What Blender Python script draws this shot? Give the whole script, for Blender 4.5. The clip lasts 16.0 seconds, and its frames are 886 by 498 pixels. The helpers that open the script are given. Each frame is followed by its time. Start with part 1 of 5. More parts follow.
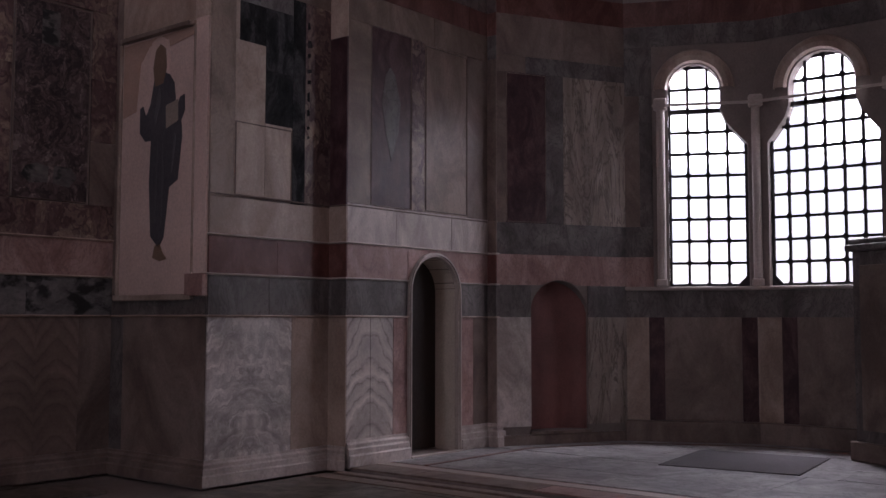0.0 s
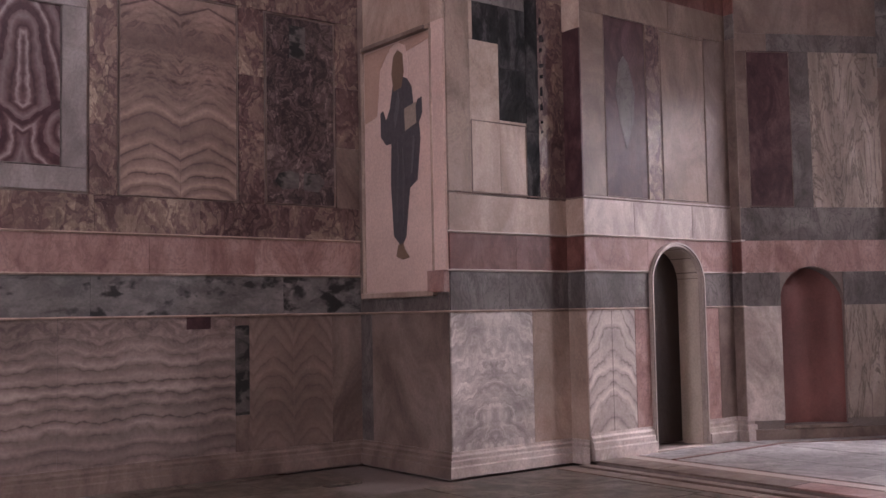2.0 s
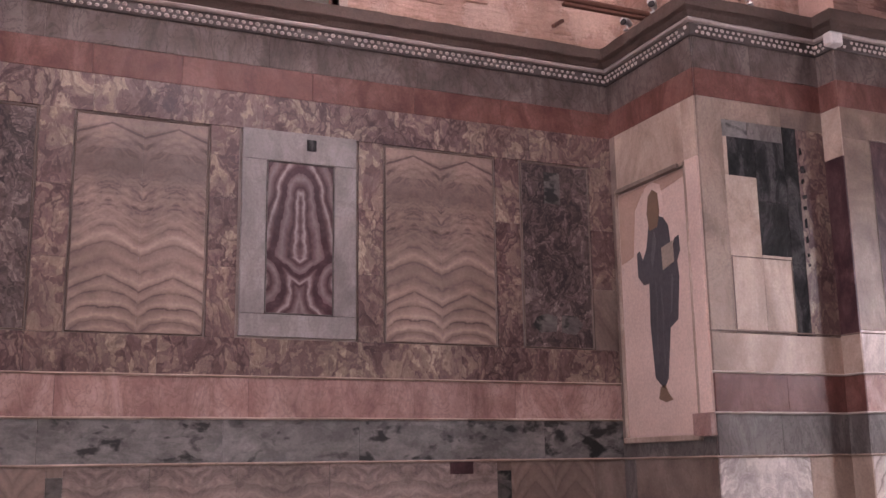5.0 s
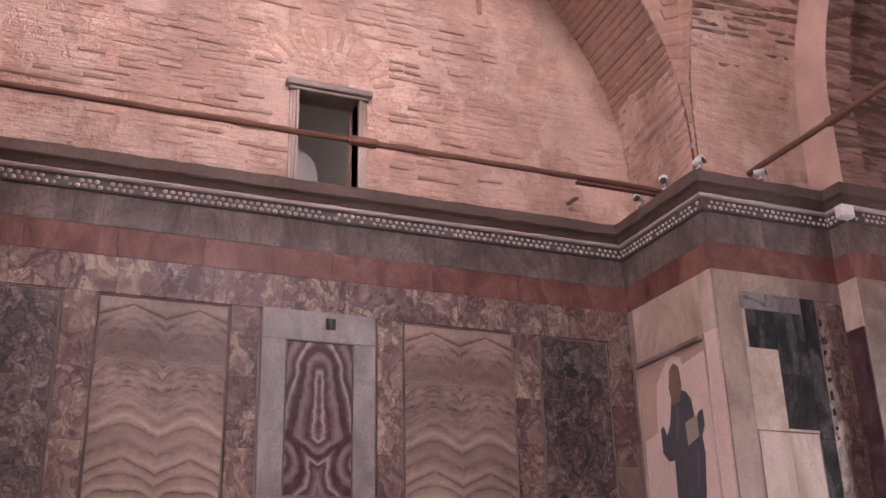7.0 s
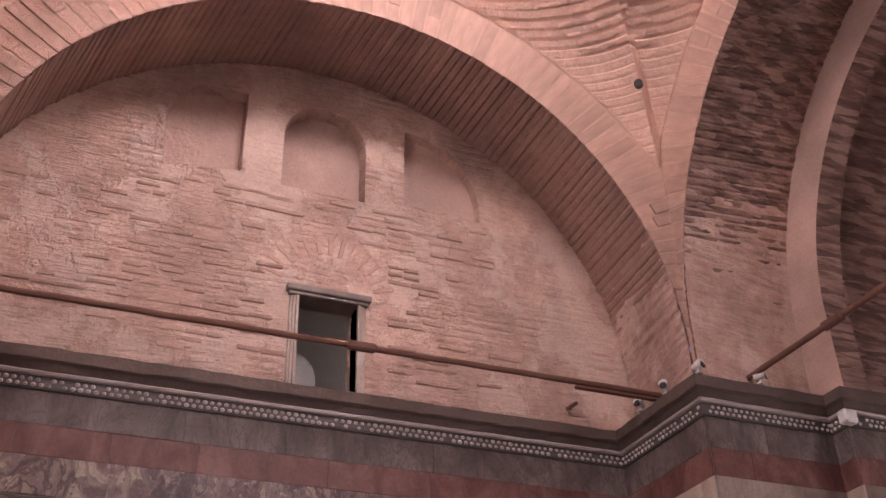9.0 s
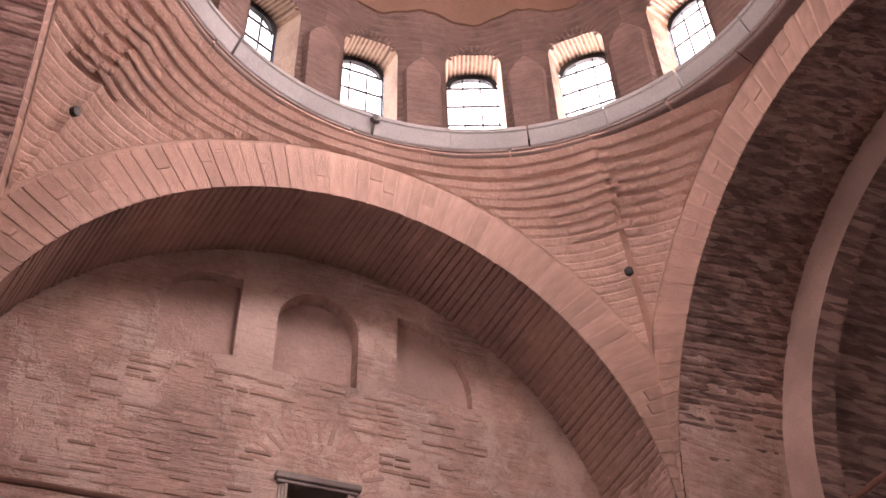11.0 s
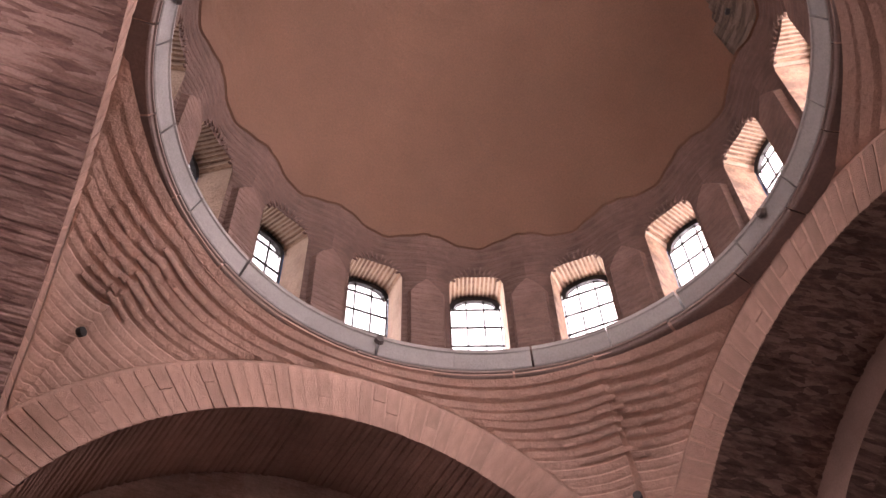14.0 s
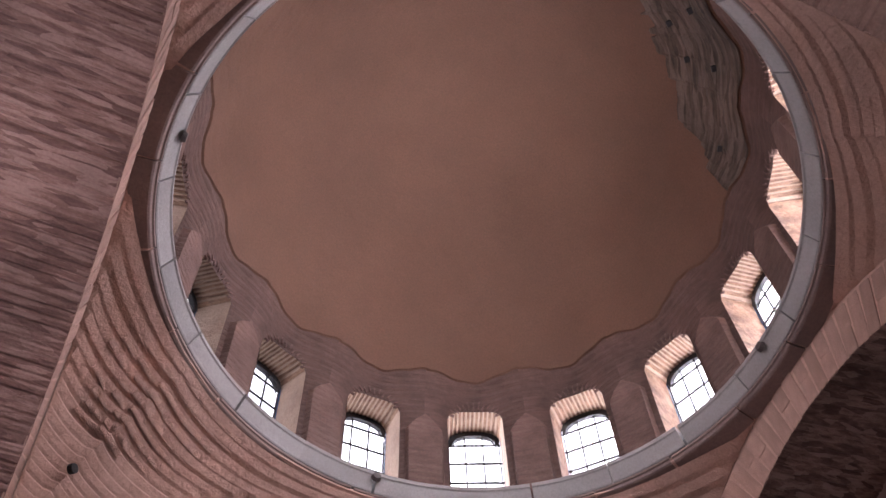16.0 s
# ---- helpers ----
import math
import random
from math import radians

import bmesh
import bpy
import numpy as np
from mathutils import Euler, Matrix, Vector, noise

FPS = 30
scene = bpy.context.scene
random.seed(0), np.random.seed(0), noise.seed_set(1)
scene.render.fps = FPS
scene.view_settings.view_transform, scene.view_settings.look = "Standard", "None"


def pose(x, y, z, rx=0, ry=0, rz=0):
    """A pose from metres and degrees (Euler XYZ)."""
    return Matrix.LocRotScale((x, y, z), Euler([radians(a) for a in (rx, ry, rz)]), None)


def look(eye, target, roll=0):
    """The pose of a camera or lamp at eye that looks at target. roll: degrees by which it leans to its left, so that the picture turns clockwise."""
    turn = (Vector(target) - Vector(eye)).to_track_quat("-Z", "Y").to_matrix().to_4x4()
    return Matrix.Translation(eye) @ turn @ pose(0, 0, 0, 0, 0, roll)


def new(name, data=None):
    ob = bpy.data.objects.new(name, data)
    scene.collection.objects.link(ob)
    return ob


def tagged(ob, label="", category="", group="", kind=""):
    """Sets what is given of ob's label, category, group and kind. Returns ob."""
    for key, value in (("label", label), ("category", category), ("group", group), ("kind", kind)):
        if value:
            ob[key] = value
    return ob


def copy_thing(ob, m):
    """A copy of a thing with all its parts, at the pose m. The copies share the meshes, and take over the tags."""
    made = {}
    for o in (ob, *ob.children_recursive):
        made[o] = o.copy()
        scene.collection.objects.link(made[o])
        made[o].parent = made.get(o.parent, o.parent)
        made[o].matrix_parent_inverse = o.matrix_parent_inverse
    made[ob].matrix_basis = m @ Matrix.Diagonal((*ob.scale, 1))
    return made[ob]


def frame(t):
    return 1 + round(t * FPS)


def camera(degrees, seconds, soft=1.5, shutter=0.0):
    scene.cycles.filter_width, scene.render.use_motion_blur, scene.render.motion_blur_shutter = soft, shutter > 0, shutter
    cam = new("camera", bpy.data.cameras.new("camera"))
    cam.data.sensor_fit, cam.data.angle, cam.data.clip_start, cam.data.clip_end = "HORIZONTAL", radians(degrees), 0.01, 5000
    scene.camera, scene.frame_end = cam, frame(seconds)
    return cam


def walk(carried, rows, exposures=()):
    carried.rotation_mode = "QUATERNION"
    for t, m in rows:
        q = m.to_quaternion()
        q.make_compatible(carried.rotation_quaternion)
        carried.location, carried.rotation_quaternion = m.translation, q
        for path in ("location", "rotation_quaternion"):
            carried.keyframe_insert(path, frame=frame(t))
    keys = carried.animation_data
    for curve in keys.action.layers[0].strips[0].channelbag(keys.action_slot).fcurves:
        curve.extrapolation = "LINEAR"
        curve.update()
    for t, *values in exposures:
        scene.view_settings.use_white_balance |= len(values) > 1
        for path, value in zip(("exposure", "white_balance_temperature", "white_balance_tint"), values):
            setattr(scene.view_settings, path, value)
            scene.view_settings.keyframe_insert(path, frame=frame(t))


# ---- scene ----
cam = camera(46.1, 16.0, soft=1.5)
EYE = (0.0, 0.0, 1.6)
# seconds, heading (0 looks north, negative turns east), pitch, roll
TURNS = [
    (0.0, -50.83, 3.93, 0.07),
    (0.5, -47.60, 3.95, -0.14),
    (1.0, -44.42, 3.75, -0.36),
    (1.5, -41.27, 3.58, -0.70),
    (2.0, -37.76, 3.67, -1.07),
    (2.5, -34.66, 4.31, -1.16),
    (3.0, -30.81, 4.93, -1.20),
    (3.5, -27.99, 5.66, -1.38),
    (4.0, -25.57, 7.28, -1.39),
    (6.5, -22.99, 18.97, -1.37),
    (7.0, -22.80, 21.45, -1.44),
    (7.5, -22.74, 23.98, -1.38),
    (8.0, -22.70, 26.65, -1.35),
    (8.5, -22.78, 29.46, -1.64),
    (9.0, -23.24, 32.66, -1.67),
    (9.5, -23.78, 35.44, -1.99),
    (12.0, -24.19, 47.13, -1.93),
    (12.5, -24.38, 49.14, -2.12),
    (13.0, -24.39, 51.29, -2.04),
    (13.5, -24.69, 53.07, -2.30),
    (14.0, -24.54, 54.93, -2.23),
    (14.5, -24.50, 57.10, -2.12),
    (15.0, -24.78, 59.45, -2.46),
    (15.5, -25.01, 60.96, -2.65),
    (16.0, -25.36, 62.27, -2.95),
]

EXPOSE = [(0.0, -1.55, 5860), (0.5, -1.25, 5930), (1.0, -0.48, 6100), (1.5, -0.08, 6230), (2.0, 0.05, 6280), (3.0, 0.3, 6310), (4.0, 0.56, 6330), (6.5, 0.64, 6400),
          (9.0, 0.2, 6600), (12.0, -0.26, 6750), (13.0, -0.4, 6750), (14.5, -0.95, 6560), (16.0, -0.97, 5850)]


def aim(yaw, pitch, roll):
    return pose(*EYE, 0, 0, yaw) @ pose(0, 0, 0, 90 + pitch, 0, 0) @ pose(0, 0, 0, 0, 0, roll)


walk(cam, [(t, aim(a, b, c)) for t, a, b, c in TURNS],
     exposures=[(t, e, k, 31 if 1.8 < t < 15 else 27 if t < 2 else 24) for t, e, k in EXPOSE])

# ---- plan, in metres ----
CX, CY = 2.685, 4.5            # centre of the domed bay
WX, EX = -1.05, 6.42           # west and east edges of the bay
SY, NY = 0.80, 8.20            # south and north edges of the bay
NW = 9.80                      # face of the north wall
SW = -0.80                     # face of the south wall
WW = -2.85                     # face of the west wall
BX, BY = 8.08, 7.94            # corner of the sanctuary pier
AX, AR = 10.0, 3.2             # centre line and radius of the apse
SPRING = 6.34                  # top of the main cornice
BEMA = 0.03                    # height of the sanctuary floor
DOME_W = 130
JAMB, JY = 10.638, 7.80        # corner of the pilaster before the apse

# ---- sky and lights ----
world = bpy.data.worlds.new("sky")
scene.world = world
world.use_nodes = True
wn = world.node_tree.nodes
sky = wn.new("ShaderNodeTexSky")
sky.sky_type = "NISHITA"
sky.sun_disc = False
sky.sun_elevation, sky.sun_rotation = radians(40), radians(150)
world.node_tree.links.new(sky.outputs[0], wn["Background"].inputs[0])
wn["Background"].inputs[1].default_value = 0.12


def window_light(name, eye, target, w, h, power, colour=(1.0, 0.97, 0.93)):
    lamp = bpy.data.lights.new(name, "AREA")
    lamp.shape, lamp.size, lamp.size_y, lamp.energy, lamp.color = "RECTANGLE", w, h, power, colour
    ob = new(name, lamp)
    ob.matrix_world = look(eye, target)
    return ob


# ---- materials ----
class Nodes:
    """A small writer of node trees."""

    def __init__(self, name):
        self.m = bpy.data.materials.new(name)
        self.m.use_nodes = True
        self.t = self.m.node_tree
        self.b = self.t.nodes["Principled BSDF"]
        self.co = self.t.nodes.new("ShaderNodeTexCoord").outputs["Object"]

    def put(self, socket, value):
        if hasattr(value, "is_output"):
            self.t.links.new(value, socket)
        elif isinstance(value, tuple) and len(value) == 3 and socket.type == "RGBA":
            socket.default_value = (*value, 1)
        else:
            socket.default_value = value

    def math(self, op, a, b=0.0, c=0.0):
        n = self.t.nodes.new("ShaderNodeMath")
        n.operation = op
        for s, v in zip(n.inputs, (a, b, c)):
            self.put(s, v)
        return n.outputs[0]

    def stretch(self, scale, rot=(0, 0, 0), vec=None, shift=None):
        n = self.t.nodes.new("ShaderNodeMapping")
        self.put(n.inputs["Vector"], vec or self.co)
        n.inputs["Scale"].default_value = scale
        n.inputs["Rotation"].default_value = rot
        if shift is not None:
            self.put(n.inputs["Location"], shift)
        return n.outputs[0]

    def noise(self, scale, detail=5.0, rough=0.6, vec=None, distort=0.0):
        n = self.t.nodes.new("ShaderNodeTexNoise")
        self.put(n.inputs["Vector"], vec or self.co)
        n.inputs["Scale"].default_value, n.inputs["Detail"].default_value = scale, detail
        n.inputs["Roughness"].default_value, n.inputs["Distortion"].default_value = rough, distort
        return n.outputs["Fac"]

    def cells(self, scale, vec=None, feature="F1", out="Distance"):
        n = self.t.nodes.new("ShaderNodeTexVoronoi")
        n.feature = feature
        self.put(n.inputs["Vector"], vec or self.co)
        n.inputs["Scale"].default_value = scale
        return n.outputs[out]

    def ramp(self, f, *stops):
        n = self.t.nodes.new("ShaderNodeValToRGB")
        e = n.color_ramp.elements
        while len(e) < len(stops):
            e.new(0.5)
        for k, (p, c) in zip(e, stops):
            k.position, k.color = p, (*c, 1) if isinstance(c, tuple) else (c, c, c, 1)
        self.put(n.inputs[0], f)
        return n.outputs[0]

    def mix(self, f, a, b, mode="MIX"):
        n = self.t.nodes.new("ShaderNodeMix")
        n.data_type, n.blend_type = "RGBA", mode
        self.put(n.inputs[0], f), self.put(n.inputs[6], a), self.put(n.inputs[7], b)
        return n.outputs[2]

    def xyz(self, vec=None):
        n = self.t.nodes.new("ShaderNodeSeparateXYZ")
        self.put(n.inputs[0], vec or self.co)
        return n.outputs

    def vec(self, x, y, z):
        n = self.t.nodes.new("ShaderNodeCombineXYZ")
        for s, v in zip(n.inputs, (x, y, z)):
            self.put(s, v)
        return n.outputs[0]

    def random(self):
        return self.t.nodes.new("ShaderNodeObjectInfo").outputs["Random"]

    def end(self, colour, rough=0.6, bump=None, depth=0.01, metal=0.0, spec=0.4):
        self.put(self.b.inputs["Base Color"], colour)
        self.put(self.b.inputs["Roughness"], rough)
        self.b.inputs["Metallic"].default_value = metal
        self.b.inputs["Specular IOR Level"].default_value = spec
        if bump is not None:
            n = self.t.nodes.new("ShaderNodeBump")
            n.inputs["Distance"].default_value = depth
            n.inputs["Strength"].default_value = 0.9
            self.put(n.inputs["Height"], bump)
            self.t.links.new(n.outputs[0], self.b.inputs["Normal"])
        return self.m


def stained(k, colour, lo=0.72, scale=0.7):
    """Broad uneven soiling, then fine grain."""
    big = k.ramp(k.noise(scale, 4), (0.3, lo), (0.65, 1.0))
    fine = k.ramp(k.noise(38, 3), (0.25, 0.82), (0.75, 1.08))
    return k.mix(1.0, k.mix(1.0, colour, big, "MULTIPLY"), fine, "MULTIPLY")


def warped(k, v, scale, amount):
    n = k.t.nodes.new("ShaderNodeTexNoise")
    k.put(n.inputs["Vector"], v)
    n.inputs["Scale"].default_value, n.inputs["Detail"].default_value = scale, 5.0
    m = k.t.nodes.new("ShaderNodeVectorMath")
    m.operation = "MULTIPLY_ADD"
    k.put(m.inputs[0], n.outputs["Color"])
    m.inputs[1].default_value = (amount,) * 3
    k.put(m.inputs[2], v)
    return m.outputs[0]


def breccia(name, stops, vein, scale=3.2, tall=0.7, rough=0.42):
    """Broken stone: angular lumps of several colours, large and small, in a dark veined ground."""
    k = Nodes(name)
    r = k.math("MULTIPLY", k.random(), 37.0)
    v = warped(k, k.stretch((1, 1, tall), (0, 0.5, 0), shift=k.vec(r, r, r)), 3.0, 0.75)
    lump = k.xyz(k.cells(scale, v, out="Color"))[0]
    fine = k.xyz(k.cells(scale * 3.1, v, out="Color"))[1]
    big = k.noise(1.4, 3, 0.6, v)
    tone = k.math("ADD", k.math("MULTIPLY", lump, 0.20), k.math("ADD", k.math("MULTIPLY", fine, 0.22), k.math("ADD", k.math("MULTIPLY", big, 0.30), k.math("MULTIPLY", k.noise(scale * 2.0, 7, 0.75, v), 0.36))))
    col = k.ramp(tone, *stops)
    rim = k.ramp(k.cells(scale * 1.2, v, "DISTANCE_TO_EDGE"), (0.02, 0.85), (0.10, 0.0))
    thread = k.ramp(k.noise(scale * 2.2, 6, 0.7, v, 1.5), (0.44, 0.0), (0.5, 0.75), (0.56, 0.0))
    col = k.mix(k.math("MAXIMUM", k.math("MULTIPLY", rim, k.ramp(big, (0.4, 1.0), (0.6, 0.25))), k.math("MULTIPLY", thread, 0.4)), col, vein)
    return k.end(stained(k, col, 0.66, 1.1), k.ramp(k.noise(3.0), (0.35, rough - 0.1), (0.65, rough + 0.15)), k.math("ADD", tone, k.noise(16, 4)), 0.004)


def spotted(name, ground, pale, spot, scale=3.0, rough=0.42, at=0.55):
    """Grey stone with dark lumps that drift together."""
    k = Nodes(name)
    r = k.math("MULTIPLY", k.random(), 37.0)
    v = warped(k, k.stretch((0.75, 1, 1.25), shift=k.vec(r, r, r)), 5.0, 0.22)
    col = k.mix(k.ramp(k.noise(5.5, 6, 0.7, v), (0.4, 0.0), (0.64, 1.0)), ground, pale)
    f = k.ramp(k.noise(scale, 4, 0.55, v), (at, 0.0), (at + 0.07, 1.0))
    col = k.mix(f, col, spot)
    chips = k.ramp(k.cells(9.0, v), (0.16, 0.8), (0.30, 0.0))
    col = k.mix(k.math("MULTIPLY", chips, k.ramp(k.noise(2.2, 3, 0.5, v), (0.48, 0.0), (0.58, 1.0))), col, spot)
    return k.end(stained(k, col, 0.66, 1.2), k.ramp(k.noise(3.0), (0.35, rough - 0.1), (0.65, rough + 0.15)), k.noise(14, 5), 0.004)


def marble(name, a, b, c, scale=1.6, rough=0.38, vein=0.5, turn=0.6, tall=0.55):
    """Cloudy veined stone in three colours; each slab is cut from another place."""
    k = Nodes(name)
    r = k.math("MULTIPLY", k.random(), 37.0)
    v = k.stretch((1, 1, tall), (0, turn, 0), shift=k.vec(r, r, r))
    w = k.noise(scale, 6, 0.62, v, 1.2)
    col = k.ramp(w, (0.36, a), (0.5, b), (0.63, c))
    lines = k.ramp(k.noise(scale * 1.7, 5, 0.6, v, 2.6), (0.46, 0.0), (0.5, vein), (0.54, 0.0))
    col = k.mix(lines, col, tuple(x * 0.45 for x in a))
    col = k.mix(1.0, col, k.ramp(r, (0.0, 0.9), (1.0, 1.05)), "MULTIPLY")
    return k.end(stained(k, col, 0.80, 1.3), k.ramp(k.noise(7.0, 5), (0.35, rough), (0.68, rough + 0.12)), k.math("ADD", k.noise(9, 5), k.math("MULTIPLY", w, 1.0)), 0.003, spec=0.26)


def bookmatched(name, x0, period, amp, step, a, b, c, line, axis="X", rough=0.4, top=99.0, drift=1.6, grain=6.5):
    """Slabs sawn from one block and opened like a book: bands that mirror at each joint; above top they blur to cloudy grey."""
    k = Nodes(name)
    x, y, z = k.xyz()
    u = x if axis == "X" else y
    tri = k.math("PINGPONG", k.math("SUBTRACT", u, x0 - 40 * period), period)
    mirrored = k.vec(tri, 0.0, z)
    warp = k.noise(2.6, 4, 0.55, mirrored)
    bend = k.math("MULTIPLY", k.math("SINE", k.math("MULTIPLY", tri, 1.571 / period)), amp)
    swell = k.math("ADD", k.math("MULTIPLY", k.noise(1.3, 2, 0.5, k.vec(0.0, 0.0, z)), 1.6), 0.2)
    h = k.math("ADD", k.math("SUBTRACT", z, k.math("MULTIPLY", bend, swell)), k.math("MULTIPLY", warp, step * drift))
    saw = k.math("FRACT", k.math("DIVIDE", h, step))
    bands = k.ramp(saw, (0.0, line), (0.07, line), (0.16, b), (0.45, c), (0.8, b), (1.0, a))
    faint = k.noise(2.3 / step, 2, 0.5, k.vec(k.math("MULTIPLY", tri, 0.12 * step), 0.0, k.math("FLOOR", k.math("DIVIDE", h, step))))
    bands = k.mix(k.ramp(k.noise(4.5, 4, 0.65, mirrored), (0.46, 0.0), (0.66, 0.75)), bands, k.mix(faint, b, c))
    tone = k.noise(3.2, 3, 0.6, k.vec(k.math("MULTIPLY", tri, 0.1), 0.0, h))
    bands = k.mix(k.ramp(tone, (0.42, 0.75), (0.62, 0.0)), bands, a)
    cloud = k.ramp(k.noise(grain, 5 if grain > 5 else 3, 0.65, k.vec(tri, 0.0, k.math("MULTIPLY", h, 2.4)), 0.8), (0.34, line), (0.48, a), (0.66, b))
    f = k.ramp(k.math("ADD", k.math("MULTIPLY", k.math("SUBTRACT", z, top), 1.1), k.math("MULTIPLY", warp, 0.5)), (0.15, 0.05), (0.55, 0.9))
    col = k.mix(f, bands, cloud)
    if 3.0 < top < 9.0:
        # a grey bed and a thin crumpled seam near the head of the slab
        bed = k.ramp(k.math("ABSOLUTE", k.math("SUBTRACT", k.math("ADD", z, k.math("MULTIPLY", warp, 0.22)), 4.50)), (0.05, 0.75), (0.16, 0.0))
        col = k.mix(bed, col, tuple(0.75 * v for v in a))
        seam = k.math("ABSOLUTE", k.math("SUBTRACT", k.math("SUBTRACT", z, k.math("MULTIPLY", tri, 0.38)), 4.68))
        col = k.mix(k.ramp(seam, (0.006, 0.9), (0.014, 0.0)), col, line)
        pale = k.ramp(k.math("SUBTRACT", z, 4.62), (0.02, 0.0), (0.08, 0.6))
        col = k.mix(k.math("MULTIPLY", pale, k.ramp(seam, (0.01, 0.0), (0.04, 1.0))), col, b)
    col = k.mix(k.ramp(k.noise(5, 5, 0.6, mirrored, 1.0), (0.5, 0.0), (0.75, 0.4)), col, b)
    return k.end(stained(k, col, 0.62, 1.3), rough, k.math("ADD", k.noise(9, 5), k.math("MULTIPLY", warp, 1.0)), 0.003)


def agate(name, xc, a, b, c, line):
    """Figured slab with mirrored rings: a tall arch over two eyes at the sides."""
    k = Nodes(name)
    x, y, z = k.xyz()
    u = k.math("ABSOLUTE", k.math("SUBTRACT", x, xc))
    warp = k.noise(5.0, 4, 0.6, k.vec(u, 0.0, z))

    def ring(u0, z0, w, h):
        p = k.math("DIVIDE", k.math("SUBTRACT", u, u0), w)
        q = k.math("DIVIDE", k.math("SUBTRACT", z, z0), h)
        return k.math("SQRT", k.math("ADD", k.math("MULTIPLY", p, p), k.math("MULTIPLY", q, q)))

    rise = k.math("DIVIDE", k.math("MAXIMUM", k.math("SUBTRACT", z, 4.22), 0.0), 0.17)
    flare = k.math("ADD", 0.10, k.math("MULTIPLY", k.math("MAXIMUM", k.math("SUBTRACT", 4.22, z), 0.0), 0.11))
    side = k.math("DIVIDE", u, flare)
    arched = k.math("SQRT", k.math("ADD", k.math("MULTIPLY", side, side), k.math("MULTIPLY", rise, rise)))
    low = k.math("MULTIPLY", k.math("MAXIMUM", k.math("SUBTRACT", 3.62, z), 0.0), 9.0)
    d = k.math("MINIMUM", k.math("ADD", arched, low), ring(0.37, 3.36, 0.12, 0.16))
    saw = k.math("FRACT", k.math("ADD", k.math("MULTIPLY", d, 0.5), k.math("MULTIPLY", warp, 0.5)))
    col = k.ramp(saw, (0.0, line), (0.2, line), (0.3, a), (0.42, c), (0.5, a), (0.58, line), (0.7, a), (0.84, b), (1.0, a))
    col = k.mix(k.ramp(k.noise(9, 5, 0.7, k.vec(u, 0.0, z)), (0.45, 0.0), (0.7, 0.55)), col, a)
    return k.end(stained(k, col, 0.7, 1.2), 0.4, k.noise(12, 4), 0.005)


def masonry(name, a, b, mortar, course=0.075, lo=0.62, rough=0.9, axis="Z", wear=0.5, ramp_at=(0.4, 0.62), wander=1.0, plaster=0.0, deep=0.035, dark=0.8):
    """Thin bricks in thick mortar, partly hidden under worn plaster."""
    k = Nodes(name)
    x, y, z = k.xyz()
    along = {"Z": z, "X": x, "Y": y}[axis]
    wob = k.math("ADD", k.math("MULTIPLY", k.noise(1.7, 4), 0.10 * wander), k.math("MULTIPLY", k.noise(9.0, 3), 0.03 * wander))
    saw = k.math("PINGPONG", k.math("ADD", along, wob), course)
    joint = k.ramp(k.math("DIVIDE", saw, course), (0.30, 0.0), (0.55, 1.0))
    patch = k.ramp(k.noise(1.6, 7, 0.72), (ramp_at[0], 0.0), (ramp_at[1], 1.0))
    stone = k.mix(k.ramp(k.noise(4.0, 7, 0.75), (0.36, 0.0), (0.64, 1.0)), a, b)
    flat = {"Z": (0.9, 0.9, 9.0), "X": (9.0, 0.9, 0.9), "Y": (0.9, 9.0, 0.9)}[axis]
    streak = k.noise(3.4, 4, 0.7, k.stretch(flat))
    stone = k.mix(k.ramp(streak, (0.36, dark), (0.5, 0.0)), stone, tuple(v * 0.5 for v in b))
    col = k.mix(k.math("MULTIPLY", k.math("SUBTRACT", 1.0, joint), k.math("MULTIPLY", patch, wear)), stone, mortar)
    cover = k.ramp(k.noise(1.25, 8, 0.7, k.stretch((1, 1, 0.8))), (0.49, 0.0), (0.54, 1.0))
    col = k.mix(k.math("MULTIPLY", cover, plaster), col, mortar)
    h = k.math("ADD", k.math("MULTIPLY", k.math("MULTIPLY", joint, patch), 0.6), k.math("ADD", k.math("MULTIPLY", k.noise(11, 7, 0.75), 0.6), k.math("MULTIPLY", streak, 0.9)))
    h = k.math("ADD", h, k.math("MULTIPLY", cover, 0.5 if plaster else 0.0))
    return k.end(stained(k, col, lo, 0.6), rough, h, deep)


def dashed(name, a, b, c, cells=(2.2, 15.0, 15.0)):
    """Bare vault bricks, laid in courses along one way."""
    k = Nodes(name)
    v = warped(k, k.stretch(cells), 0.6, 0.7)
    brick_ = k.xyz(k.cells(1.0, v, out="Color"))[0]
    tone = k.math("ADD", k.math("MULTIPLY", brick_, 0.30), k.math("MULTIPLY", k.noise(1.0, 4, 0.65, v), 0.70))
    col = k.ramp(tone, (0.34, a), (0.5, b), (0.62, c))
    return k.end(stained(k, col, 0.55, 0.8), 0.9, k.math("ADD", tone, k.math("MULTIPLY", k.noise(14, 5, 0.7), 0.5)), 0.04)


def plain(name, a, b, scale=6.0, rough=0.85, depth=0.006, metal=0.0, lo=0.75):
    k = Nodes(name)
    r = k.random()
    col = k.mix(k.noise(scale, 5, 0.65), a, b)
    col = k.mix(1.0, col, k.ramp(r, (0.0, 0.86), (1.0, 1.1)), "MULTIPLY")
    return k.end(stained(k, col, lo), rough, k.noise(scale * 3, 5, 0.7), depth, metal)


